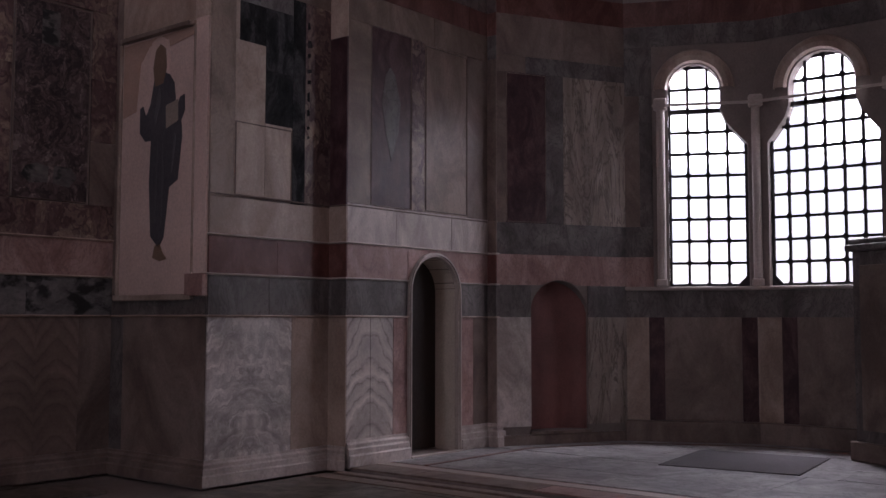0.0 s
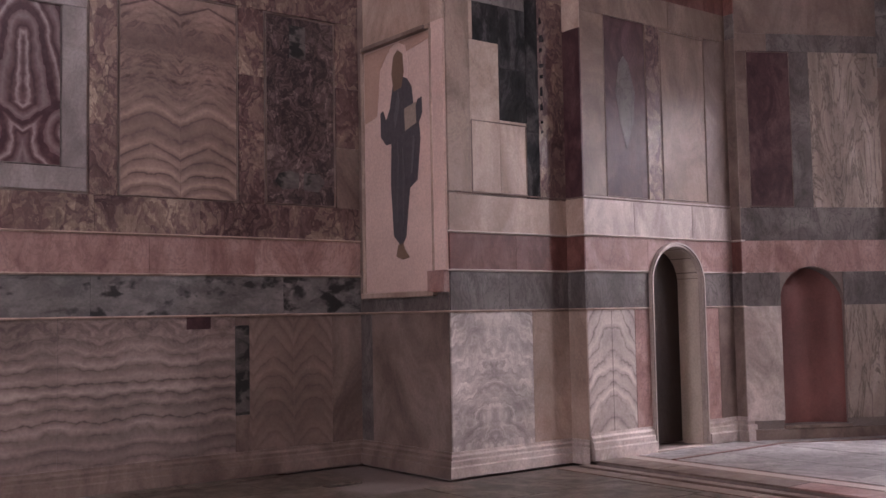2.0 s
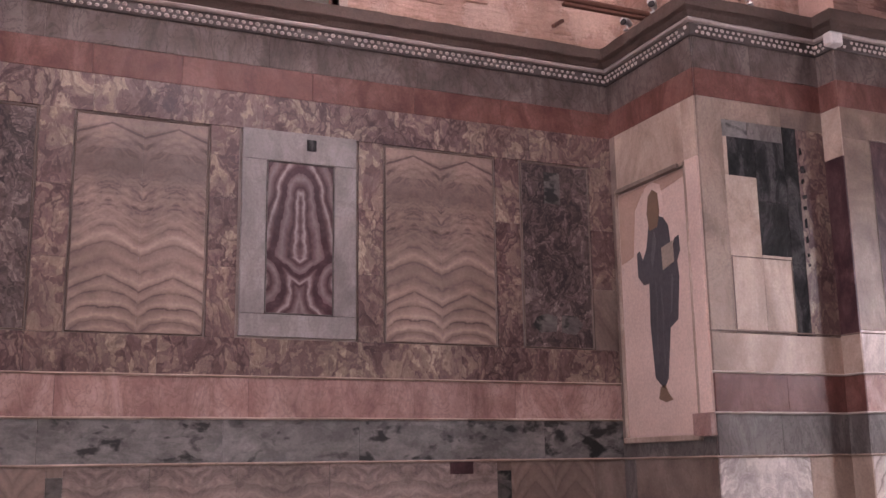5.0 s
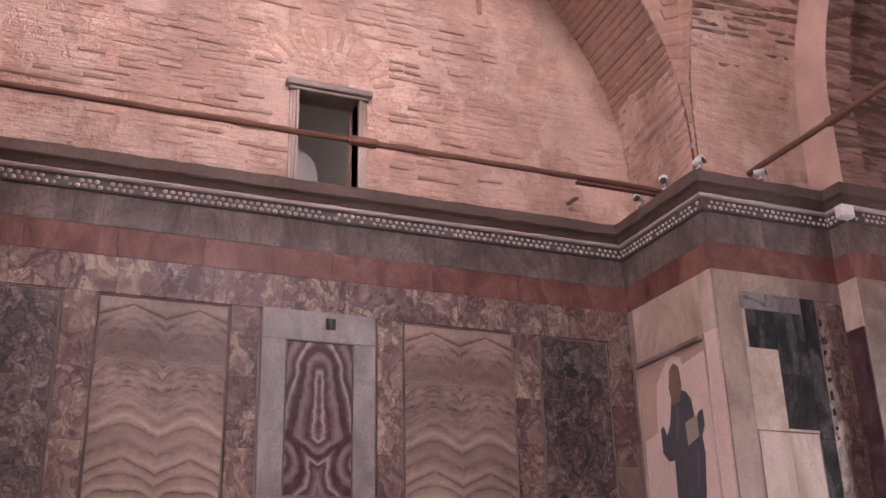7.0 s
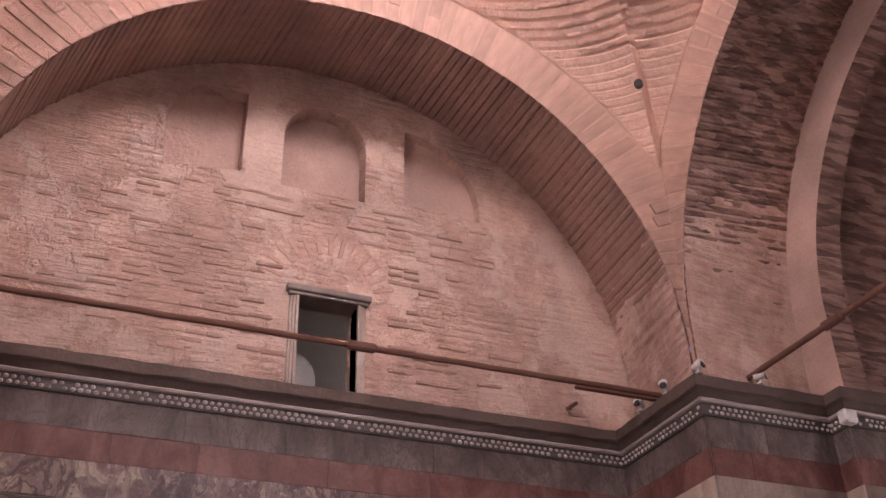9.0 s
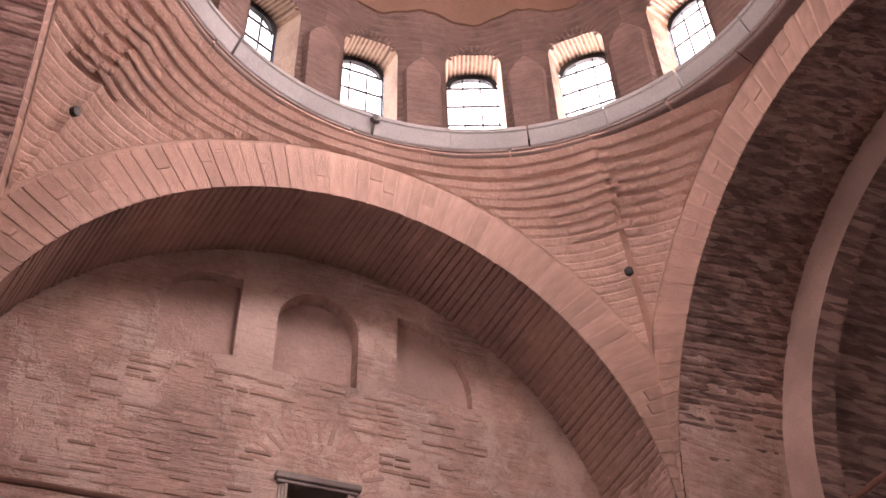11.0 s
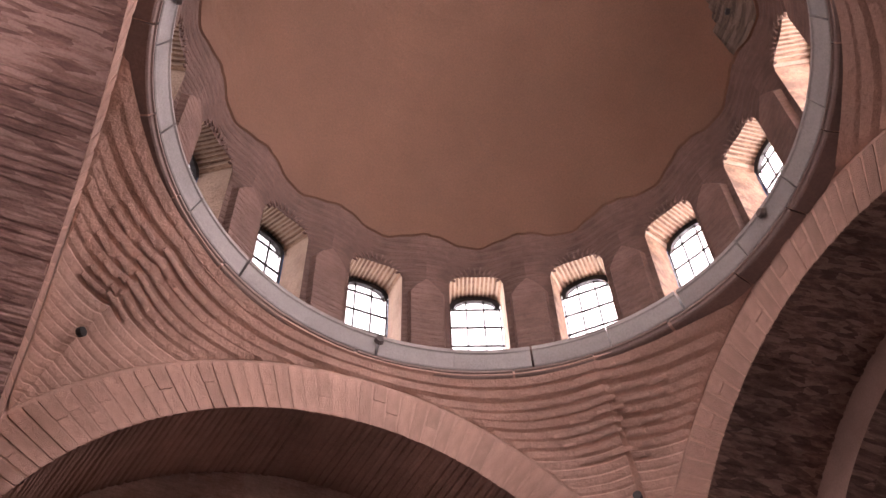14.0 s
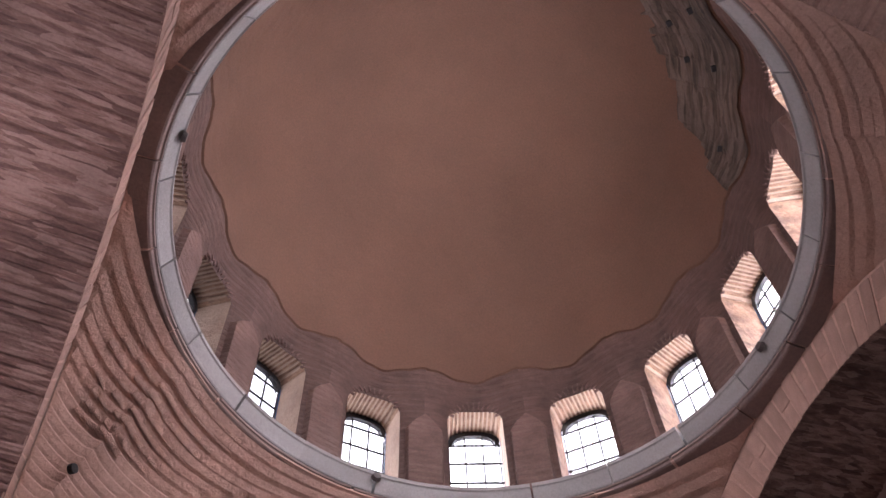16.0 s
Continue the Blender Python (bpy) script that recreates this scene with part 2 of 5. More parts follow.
LUNETTE = masonry("worn_pink_plaster_over_brick", (0.69, 0.445, 0.36), (0.52, 0.318, 0.25), (0.74, 0.535, 0.445), 0.05, lo=0.55, ramp_at=(0.5, 0.62), wear=0.35, plaster=0.6, deep=0.026, dark=0.4)
# sanctuary vault brick; the shade up there is put into its dark tones
SHADEVAULT = dashed("shaded_vault_brick", (0.13, 0.07, 0.056), (0.24, 0.132, 0.104), (0.38, 0.23, 0.185))
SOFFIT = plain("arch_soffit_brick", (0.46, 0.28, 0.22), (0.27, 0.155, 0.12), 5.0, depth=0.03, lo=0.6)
# west and east soffit brick, darkened in colour for the low light there
SHADEWEST = dashed("shaded_west_soffit_brick", (0.20, 0.108, 0.09), (0.33, 0.185, 0.152), (0.46, 0.285, 0.24), (3.0, 15.0, 15.0))
SHADEEAST = dashed("shaded_east_soffit_brick", (0.16, 0.088, 0.07), (0.31, 0.175, 0.138), (0.46, 0.285, 0.23))
VOUSSOIR = plain("voussoir_brick", (0.70, 0.45, 0.355), (0.50, 0.295, 0.225), 6.0, depth=0.02, lo=0.66)
PENDENTIVE = plain("pendentive_brick", (0.82, 0.53, 0.42), (0.57, 0.345, 0.265), 3.5, depth=0.03, lo=0.68)
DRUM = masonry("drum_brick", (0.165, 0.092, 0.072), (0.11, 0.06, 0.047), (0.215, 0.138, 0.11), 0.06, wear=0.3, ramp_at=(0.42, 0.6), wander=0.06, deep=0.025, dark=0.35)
# lit copy of the drum brick: the piers' brighter light is in the colour
LITPIER = masonry("lit_pier_brick", (0.235, 0.134, 0.106), (0.155, 0.087, 0.068), (0.31, 0.205, 0.166), 0.06, wear=0.3, ramp_at=(0.42, 0.6), wander=0.1, deep=0.025, dark=0.3)
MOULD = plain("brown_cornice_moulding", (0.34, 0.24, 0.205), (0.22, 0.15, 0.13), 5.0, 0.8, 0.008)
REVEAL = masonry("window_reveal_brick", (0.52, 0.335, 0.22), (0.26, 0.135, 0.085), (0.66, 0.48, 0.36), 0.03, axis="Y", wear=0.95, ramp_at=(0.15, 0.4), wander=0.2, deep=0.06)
k = Nodes("dome_plaster")
_c = k.mix(k.ramp(k.noise(1.1, 6, 0.65), (0.3, 0.0), (0.7, 1.0)), (0.162, 0.080, 0.049), (0.145, 0.071, 0.043))
_c = k.mix(k.ramp(k.noise(0.55, 6, 0.6, None, 1.6), (0.492, 0.0), (0.5, 0.22), (0.508, 0.0)), _c, (0.12, 0.065, 0.048))
_c = k.mix(k.ramp(k.noise(4.0, 5, 0.7), (0.62, 0.0), (0.74, 0.14)), _c, (0.15, 0.09, 0.07))
SHELL = k.end(stained(k, _c, 0.86), 0.85, k.noise(3.3, 6, 0.7), 0.02)
PATCH = dashed("bare_dome_brick", (0.075, 0.05, 0.037), (0.125, 0.087, 0.065), (0.18, 0.13, 0.098), (2.4, 2.4, 17.0))
WORNB = plain("worn_brick", (0.72, 0.465, 0.365), (0.52, 0.31, 0.24), 6.0, depth=0.02, lo=0.66)
NICHE = plain("smooth_pink_plaster", (0.58, 0.375, 0.31), (0.43, 0.27, 0.22), 3.0, depth=0.02, lo=0.65)
GREYSTONE = plain("grey_cornice_marble", (0.41, 0.37, 0.35), (0.28, 0.25, 0.235), 4.0, 0.6)
LEADGREY = plain("dark_cornice_top", (0.17, 0.115, 0.094), (0.09, 0.062, 0.053), 5.0, 0.85, 0.015, lo=0.6)
BEAD = plain("pale_carved_marble", (0.64, 0.54, 0.50), (0.42, 0.345, 0.32), 9.0, 0.6)
BEDM = plain("dark_carved_ground", (0.13, 0.105, 0.098), (0.085, 0.068, 0.064), 9.0, 0.7)
GREYFRAME = marble("dull_grey_marble", (0.205, 0.18, 0.176), (0.255, 0.227, 0.222), (0.31, 0.28, 0.275), 2.6, vein=0.2)
IRON = plain("rusty_iron", (0.20, 0.085, 0.055), (0.12, 0.055, 0.04), 12.0, 0.8)
DARKIRON = plain("black_iron", (0.02, 0.018, 0.018), (0.035, 0.03, 0.03), 12.0, 0.6)
WOOD = plain("dark_wood", (0.05, 0.03, 0.022), (0.03, 0.018, 0.014), 9.0, 0.55)
MORTAR = plain("grey_bedding", (0.30, 0.25, 0.23), (0.22, 0.18, 0.16), 8.0)
_A, _B, _C, _L = (0.205, 0.138, 0.12), (0.315, 0.225, 0.187), (0.56, 0.43, 0.345), (0.075, 0.045, 0.04)
WAVES = [bookmatched("cream_bookmatched_marble", u, 0.3075, 0.13, 0.145, _A, _B, _C, _L, top=3.75) for u in (0.61, 3.655)]
WAVE_LOW = bookmatched("grey_banded_marble", 0.1, 0.42, 0.05, 0.125, (0.19, 0.145, 0.132), (0.31, 0.245, 0.22), (0.54, 0.445, 0.39), (0.10, 0.072, 0.066), top=1.25, drift=1.9)
ZIGZAG = bookmatched("brown_zigzag_marble", 5.06, 0.24, 0.24, 0.16, (0.20, 0.145, 0.122), (0.245, 0.18, 0.152), (0.31, 0.235, 0.198), (0.155, 0.108, 0.093))
CHEVRON = bookmatched("pale_chevron_marble", 8.08, 0.375, 0.34, 0.19, (0.34, 0.285, 0.265), (0.62, 0.545, 0.495), (0.86, 0.78, 0.71), (0.22, 0.18, 0.17), drift=2.6)
CLOUD = bookmatched("pale_mirrored_marble", 6.42, 0.55, 0.22, 0.34, (0.47, 0.415, 0.395), (0.80, 0.73, 0.68), (0.80, 0.73, 0.68), (0.33, 0.285, 0.27), top=-5.0, drift=2.2, grain=3.0)
VEINED = marble("slant_veined_marble", (0.21, 0.165, 0.14), (0.29, 0.235, 0.20), (0.38, 0.315, 0.27), 1.9, vein=0.8, turn=0.35, tall=0.22)
AGATE = agate("purple_agate", 2.745, (0.125, 0.072, 0.075), (0.22, 0.17, 0.168), (0.36, 0.305, 0.30), (0.045, 0.012, 0.018))
PROCON = marble("pale_grey_marble", (0.33, 0.275, 0.25), (0.46, 0.395, 0.36), (0.62, 0.54, 0.50), 2.2, vein=0.15)
CREAM = marble("cream_veined_marble", (0.28, 0.205, 0.165), (0.385, 0.292, 0.24), (0.49, 0.39, 0.325), 1.3, turn=0.9, vein=0.15)
TAN = marble("tan_veined_marble", (0.165, 0.119, 0.095), (0.23, 0.17, 0.138), (0.31, 0.238, 0.195), 1.6, turn=0.9, vein=0.2)
BROWNM = marble("brown_marble", (0.13, 0.094, 0.08), (0.19, 0.142, 0.121), (0.25, 0.194, 0.167), 1.5, vein=0.12)
BRECCIA = breccia("rose_breccia", ((0.36, (0.085, 0.045, 0.047)), (0.47, (0.155, 0.094, 0.087)), (0.56, (0.22, 0.148, 0.127)), (0.66, (0.31, 0.23, 0.18)), (0.76, (0.46, 0.37, 0.285))), (0.055, 0.026, 0.03), 4.6)
VERDE = spotted("green_black_breccia", (0.135, 0.13, 0.126), (0.26, 0.245, 0.238), (0.026, 0.028, 0.027), 3.0, at=0.56)
DARKVERDE = spotted("patched_green_marble", (0.085, 0.08, 0.074), (0.17, 0.158, 0.148), (0.016, 0.018, 0.017), 3.4, at=0.50)
DARKBRECCIA = breccia("dark_breccia", ((0.34, (0.022, 0.017, 0.018)), (0.48, (0.085, 0.058, 0.056)), (0.62, (0.16, 0.118, 0.11)), (0.8, (0.36, 0.29, 0.265))), (0.03, 0.018, 0.02), 7.5, 0.9)
SLATE = marble("slate_grey_marble", (0.088, 0.076, 0.072), (0.132, 0.116, 0.11), (0.185, 0.165, 0.157), 2.2, rough=0.5)
UPSLATE = marble("brown_grey_marble", (0.088, 0.066, 0.060), (0.128, 0.098, 0.089), (0.18, 0.142, 0.13), 2.2, rough=0.55)
ROSE = marble("rose_limestone", (0.25, 0.142, 0.128), (0.33, 0.205, 0.182), (0.42, 0.285, 0.255), 2.4, vein=0.35)
RED = marble("red_brown_stone", (0.105, 0.042, 0.036), (0.15, 0.064, 0.053), (0.20, 0.098, 0.081), 2.8, vein=0.25)
PORPHYRY = marble("purple_porphyry", (0.045, 0.021, 0.024), (0.075, 0.038, 0.041), (0.115, 0.066, 0.068), 3.5, vein=0.3)
BLACKM = marble("black_marble", (0.012, 0.012, 0.013), (0.026, 0.026, 0.027), (0.075, 0.072, 0.073), 3.5, rough=0.75)
BLACKM.node_tree.nodes["Principled BSDF"].inputs["Specular IOR Level"].default_value = 0.15
FLOORM = marble("grey_floor_marble", (0.19, 0.18, 0.18), (0.27, 0.257, 0.254), (0.36, 0.342, 0.336), 1.4, rough=0.45)
FLOORBROWN = marble("brown_floor_stone", (0.06, 0.048, 0.04), (0.12, 0.098, 0.08), (0.20, 0.168, 0.14), 2.0, rough=0.4)
REDNICHE = plain("red_niche_stone", (0.27, 0.10, 0.084), (0.15, 0.072, 0.064), 2.2, 0.6, 0.015, lo=0.55)
FRAMEM = plain("pale_frame_marble", (0.58, 0.50, 0.45), (0.40, 0.335, 0.30), 6.0, 0.45)
ICON = plain("peach_mosaic_ground", (0.62, 0.42, 0.335), (0.50, 0.335, 0.265), 16.0, 0.6, 0.004)
ICONPALE = plain("pale_mosaic_ground", (0.80, 0.61, 0.54), (0.66, 0.495, 0.435), 16.0, 0.6, 0.004)
ROBE = plain("dark_blue_mosaic", (0.055, 0.053, 0.066), (0.14, 0.13, 0.14), 18.0, 0.55, 0.004)
BOOK = plain("pale_book_mosaic", (0.46, 0.38, 0.32), (0.30, 0.24, 0.20), 30.0, 0.6, 0.004)
FOLD = plain("grey_fold_mosaic", (0.15, 0.14, 0.15), (0.09, 0.085, 0.095), 30.0, 0.6, 0.004)
BUFF = plain("buff_mosaic", (0.30, 0.20, 0.14), (0.19, 0.12, 0.085), 30.0, 0.6, 0.004)
WHITE = plain("white_plastic", (0.75, 0.7, 0.68), (0.66, 0.62, 0.6), 20.0, 0.4, 0.001)
CARPET = plain("dark_grey_mat", (0.10, 0.09, 0.095), (0.14, 0.125, 0.13), 40.0, 0.95)
DOORPLASTER = plain("cream_door_plaster", (0.62, 0.54, 0.46), (0.50, 0.43, 0.36), 3.0, 0.7, 0.004)
# the side room's lack of light is put into this plaster colour
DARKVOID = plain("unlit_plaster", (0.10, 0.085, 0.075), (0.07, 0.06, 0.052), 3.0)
GALLERY = plain("gallery_plaster", (0.72, 0.68, 0.60), (0.62, 0.58, 0.51), 3.0)
k = Nodes("old_window_glass")
k.b.inputs["Transmission Weight"].default_value = 1.0
k.b.inputs["IOR"].default_value = 1.1
GLASS = k.end((0.96, 0.97, 0.98), k.math("MULTIPLY", k.noise(5.0), 0.08), None, spec=0.2)


# ---- helpers for meshes ----
def part(name, bm, material, parent=None, label=""):
    me = bpy.data.meshes.new(name)
    bm.to_mesh(me)
    bm.free()
    me.materials.append(material)
    ob = new(name, me)
    if parent is not None:
        ob.parent = parent
    if label:
        ob["label"] = label
    return ob


def thing(name, label, category, group="", kind=""):
    return tagged(new(name), label, category, group, kind)


def add_box(bm, lo, hi, m=None, bevel=0.0):
    b2 = bmesh.new()
    bmesh.ops.create_cube(b2, size=1.0)
    for v in b2.verts:
        v.co = Vector([l + (c + 0.5) * (h - l) for l, h, c in zip(lo, hi, v.co)])
    if bevel:
        bmesh.ops.bevel(b2, geom=b2.edges[:], offset=bevel, segments=1, affect="EDGES")
    if m is not None:
        b2.transform(m)
    me = bpy.data.meshes.new("scratch")
    b2.to_mesh(me)
    b2.free()
    bm.from_mesh(me)
    bpy.data.meshes.remove(me)


def box(name, lo, hi, material, parent=None, label="", bevel=0.0, m=None):
    bm = bmesh.new()
    add_box(bm, lo, hi, m, bevel)
    return part(name, bm, material, parent, label)


def prism(bm, outline, depth, m):
    """A plate with that outline in the plane u, v of m, thick along its third axis."""
    low = [bm.verts.new(m @ Vector((u, v, 0))) for u, v in outline]
    top = [bm.verts.new(m @ Vector((u, v, depth))) for u, v in outline]
    bm.faces.new(low[::-1])
    bm.faces.new(top)
    for i in range(len(low)):
        j = (i + 1) % len(low)
        bm.faces.new((low[i], low[j], top[j], top[i]))


def plate(name, outline, depth, m, material, parent=None, label=""):
    bm = bmesh.new()
    prism(bm, outline, depth, m)
    bmesh.ops.recalc_face_normals(bm, faces=bm.faces[:])
    return part(name, bm, material, parent, label)


def grid(bm, rows, closed=False):
    """Quads through rows of points."""
    vs = [[bm.verts.new(p) for p in r] for r in rows]
    for a, b in zip(vs, vs[1:]):
        n = len(a)
        for i in range(n if closed else n - 1):
            j = (i + 1) % n
            bm.faces.new((a[i], a[j], b[j], b[i]))
    return vs


def sweep(name, profile, path, material, parent=None, label="", worn=0.0):
    """A moulding: the profile (out, up) carried along corners (point, outward direction for the mitre); worn: uneven edges."""
    bm = bmesh.new()
    rnd = random.Random(name)
    stations = []
    for (p, d), (q, e) in zip(path, path[1:]):
        n = max(1, int((Vector(q) - Vector(p)).length / 0.16)) if worn else 1
        for s in range(n):
            f = s / n
            at = [u + (v - u) * f for u, v in zip(p, q)]
            run_ = Vector((q[0] - p[0], q[1] - p[1])).normalized()
            out = d if s == 0 else (run_.y, -run_.x)
            stations.append((at, out, 0.0 if s == 0 else worn))
    stations.append((path[-1][0], path[-1][1], 0.0))
    rows = []
    for at, out, w in stations:
        rows.append([Vector((at[0] + out[0] * (o + (rnd.uniform(-w, w) if o > 0.02 else 0)), at[1] + out[1] * (o + (rnd.uniform(-w, w) if o > 0.02 else 0)), at[2] + u + rnd.uniform(-w, w) * 0.7)) for o, u in profile])
    vs = grid(bm, rows, False)
    for p, q in zip(vs, vs[1:]):
        bm.faces.new((p[-1], p[0], q[0], q[-1]))
    bm.faces.new(vs[0])
    bm.faces.new(vs[-1][::-1])
    bmesh.ops.recalc_face_normals(bm, faces=bm.faces[:])
    return part(name, bm, material, parent, label)


class Face:
    """A wall face: u runs along it, v is up, w comes out of it."""

    def __init__(self, origin, along, wall):
        u = Vector((*along, 0)).normalized()
        n = Vector((u.y, -u.x, 0))
        self.m = Matrix(((u.x, 0, n.x, origin[0]), (u.y, 0, n.y, origin[1]), (0, 1, 0, 0), (0, 0, 0, 1)))
        self.wall = wall

    def slab(self, u0, u1, v0, v1, material, proud=0.02, name="marble_slab", label="", gap=0.0008):
        bm = bmesh.new()
        add_box(bm, (u0 + gap, v0 + gap, 0.0), (u1 - gap, v1 - gap, proud), self.m, 0.0018)
        return part(name, bm, material, self.wall, label)

    def shape(self, outline, proud, material, name, label="", off=0.0, parent=None):
        return plate(name, outline, proud, self.m @ Matrix.Translation((0, 0, off)), material, parent or self.wall, label)

    def edging(self, u0, u1, v0, v1, material, wide=0.03, proud=0.035, name="slab_frame"):
        bm = bmesh.new()
        for a, b, c, d in ((u0 - wide, u1 + wide, v0 - wide, v0), (u0 - wide, u1 + wide, v1, v1 + wide), (u0 - wide, u0, v0, v1), (u1, u1 + wide, v0, v1)):
            add_box(bm, (a, c, 0.001), (b, d, proud), self.m, 0.006)
        return part(name, bm, material, self.wall)


def arch_outline(u0, u1, v0, spring, n=14, rise=None):
    """An opening with a round head."""
    r, c = (u1 - u0) / 2, (u0 + u1) / 2
    rise = rise or r
    return [(u0, v0), (u1, v0)] + [(c + r * math.cos(math.pi * i / n), spring + rise * math.sin(math.pi * i / n)) for i in range(n + 1)]


def holed_plate(name, outer, holes, depth, m, material, parent=None, label=""):
    """A thick wall in the plane of m with openings that go right through it."""
    bm = bmesh.new()
    edges = []
    for loop in (outer, *holes):
        vs = [bm.verts.new((u, v, 0)) for u, v in loop]
        edges += [bm.edges.new((vs[i], vs[(i + 1) % len(vs)])) for i in range(len(vs))]
    bmesh.ops.triangle_fill(bm, use_beauty=True, edges=edges, normal=(0, 0, 1))
    got = bmesh.ops.extrude_face_region(bm, geom=bm.faces[:])
    bmesh.ops.translate(bm, verts=[g for g in got["geom"] if isinstance(g, bmesh.types.BMVert)], vec=(0, 0, depth))
    bmesh.ops.recalc_face_normals(bm, faces=bm.faces[:])
    bm.transform(m)
    return part(name, bm, material, parent, label)


def rect(u0, u1, v0, v1):
    return [(u0, v0), (u1, v0), (u1, v1), (u0, v1)]


def structure(name, label, category):
    return thing(name, label, category, kind="structure")


# ---- floors ----
floor = structure("floor", "dark brown polished stone floor with a pale border", "floor")
box("floor_bed", (-3.6, -1.6, -0.3), (8.14, 10.6, -0.035), MORTAR, floor)
bema_floor = structure("floor_sanctuary", "pale grey marble floor one low step up", "floor")
box("floor_bed", (8.14, 0.6, -0.3), (13.6, 10.2, BEMA - 0.02), MORTAR, bema_floor)

# ---- walls: cores ----
north = structure("wall_north", "wall clad in bookmatched marble slabs and coloured bands", "wall")
box("wall_core", (-3.6, NW, -0.3), (7.4, NW + 0.7, SPRING - 0.02), MORTAR, north)
pier = structure("wall_pier_northeast", "marble-clad corner pier with a mosaic panel", "wall")
box("wall_core", (EX, NY, -0.3), (BX, NW + 0.4, SPRING - 0.02), MORTAR, pier)
bema = structure("wall_sanctuary_north", "sanctuary wall clad in marble with an arched doorway", "wall")
bm_ = Face((BX, BY), (1, 0), bema)
holed_plate("wall_core", rect(0.0, JAMB - BX, 0.0, SPRING - 0.02), [arch_outline(1.05, 1.90, BEMA, 1.925)], -0.72, bm_.m, MORTAR, bema)
back_room = structure("wall_side_room", "plain unlit plaster room behind the doorway", "wall")
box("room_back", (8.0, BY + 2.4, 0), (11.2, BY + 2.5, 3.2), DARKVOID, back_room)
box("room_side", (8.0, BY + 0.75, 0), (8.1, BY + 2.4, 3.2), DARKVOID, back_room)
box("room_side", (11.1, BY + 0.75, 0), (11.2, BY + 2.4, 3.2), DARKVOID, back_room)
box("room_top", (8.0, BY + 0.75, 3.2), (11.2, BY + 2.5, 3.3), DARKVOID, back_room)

# the apse: five faces; the middle three hold the window lights
apse = structure("wall_apse", "five-sided apse wall clad in dark marble below tall windows", "wall")
ANG = [radians(a) for a in (90, 53, 15.6, -15.6, -53, -90)]
CORN = [(AX + AR * math.cos(a), CY + AR * math.sin(a)) for a in ANG]
CORN[0], CORN[1] = (10.392, 7.933), (12.32, 6.888)
FACETS = []
for i in range(5):
    (x0, y0), (x1, y1) = CORN[i], CORN[i + 1]
    f = Face((x0, y0), (x1 - x0, y1 - y0), apse)
    f.length = math.hypot(x1 - x0, y1 - y0)
    FACETS.append(f)
box("apse_jamb", (JAMB, JY, 0), (AX + 1.4, 9.0, 7.4), MORTAR, apse)
box("apse_jamb", (JAMB, 0.0, 0), (AX + 1.0, 1.40, 7.4), MORTAR, apse)
SILL, LIGHT_TOP = 2.05, 5.02


def light_head(i, u0, u1):
    """The top of a window light, right to left: it narrows at the imposts to a small round arch."""
    left, right = {1: (0.0, 0.34), 2: (0.29, 0.29), 3: (0.34, 0.0)}[i]
    a0, a1 = u0 + left, u1 - right
    c, r = (a0 + a1) / 2, (a1 - a0) / 2
    spring = 5.02 - r
    pts = [(u1, 3.92), (u1 - right * 0.8, 4.22), (a1, 4.40)] if right else [(u1, 4.0)]
    pts += [(c + r * math.cos(t), spring + r * math.sin(t)) for t in [math.pi * n / 14 for n in range(15)]]
    pts += [(a0, 4.40), (u0 + left * 0.8, 4.22), (u0, 3.92)] if left else [(u0, 4.0)]
    return pts


NI0, NI1 = 0.765, 1.600       # edges of the red niche
LIGHTS = {1: (0.58, 1.60), 2: (0.15, 1.57), 3: (0.13, 1.17)}
for i, f in enumerate(FACETS):
    holes = [arch_outline(NI0, NI1, 0.20, 1.70)] if i == 0 else []
    if i in LIGHTS:
        u0, u1 = LIGHTS[i]
        holes = [[(u0, SILL), (u1, SILL)] + light_head(i, u0, u1)]
    holed_plate("wall_core", rect(0.28 if i == 0 else -0.12, f.length + (0.12 if i < 4 else -0.36), 0.0, 7.4), holes, -0.2 if i in LIGHTS else -0.55, f.m, MORTAR, apse)

# ---- south and west sides, behind the camera ----
south = structure("wall_south", "marble-clad wall below a pink plaster lunette with a window", "wall")
fs = Face((8.0, SW), (-1, 0), south)
holed_plate("wall_core", rect(0, 11.6, -0.3, 11.6), [arch_outline(1.9, 5.3, 7.2, 9.0, rise=1.2)], -0.6, fs.m, LUNETTE, south)
west = structure("wall_west", "marble-clad wall below a pink plaster lunette with a window", "wall")
fw = Face((WW, SW - 0.5), (0, 1), west)
holed_plate("wall_core", rect(0, 11.6, -0.3, 11.6), [arch_outline(4.4, 7.2, 7.2, 9.0, rise=1.2), rect(4.8, 6.8, 0.05, 2.9)], -0.6, fw.m, LUNETTE, west)
for lo, hi in (((WW, SW, -0.3), (WX, SY, SPRING)), ((EX, SW, -0.3), (BX, SY, SPRING)), ((WW, NY, -0.3), (WX, NW + 0.4, SPRING)), ((BX, SW, -0.3), (JAMB, 9.0 - 2 * (BY - CY) + 0.06 - 0.06 - 1.06 + 0.06, SPRING))):
    box("pier_core", lo, hi, ROSE, west if lo[0] < 0 else south)

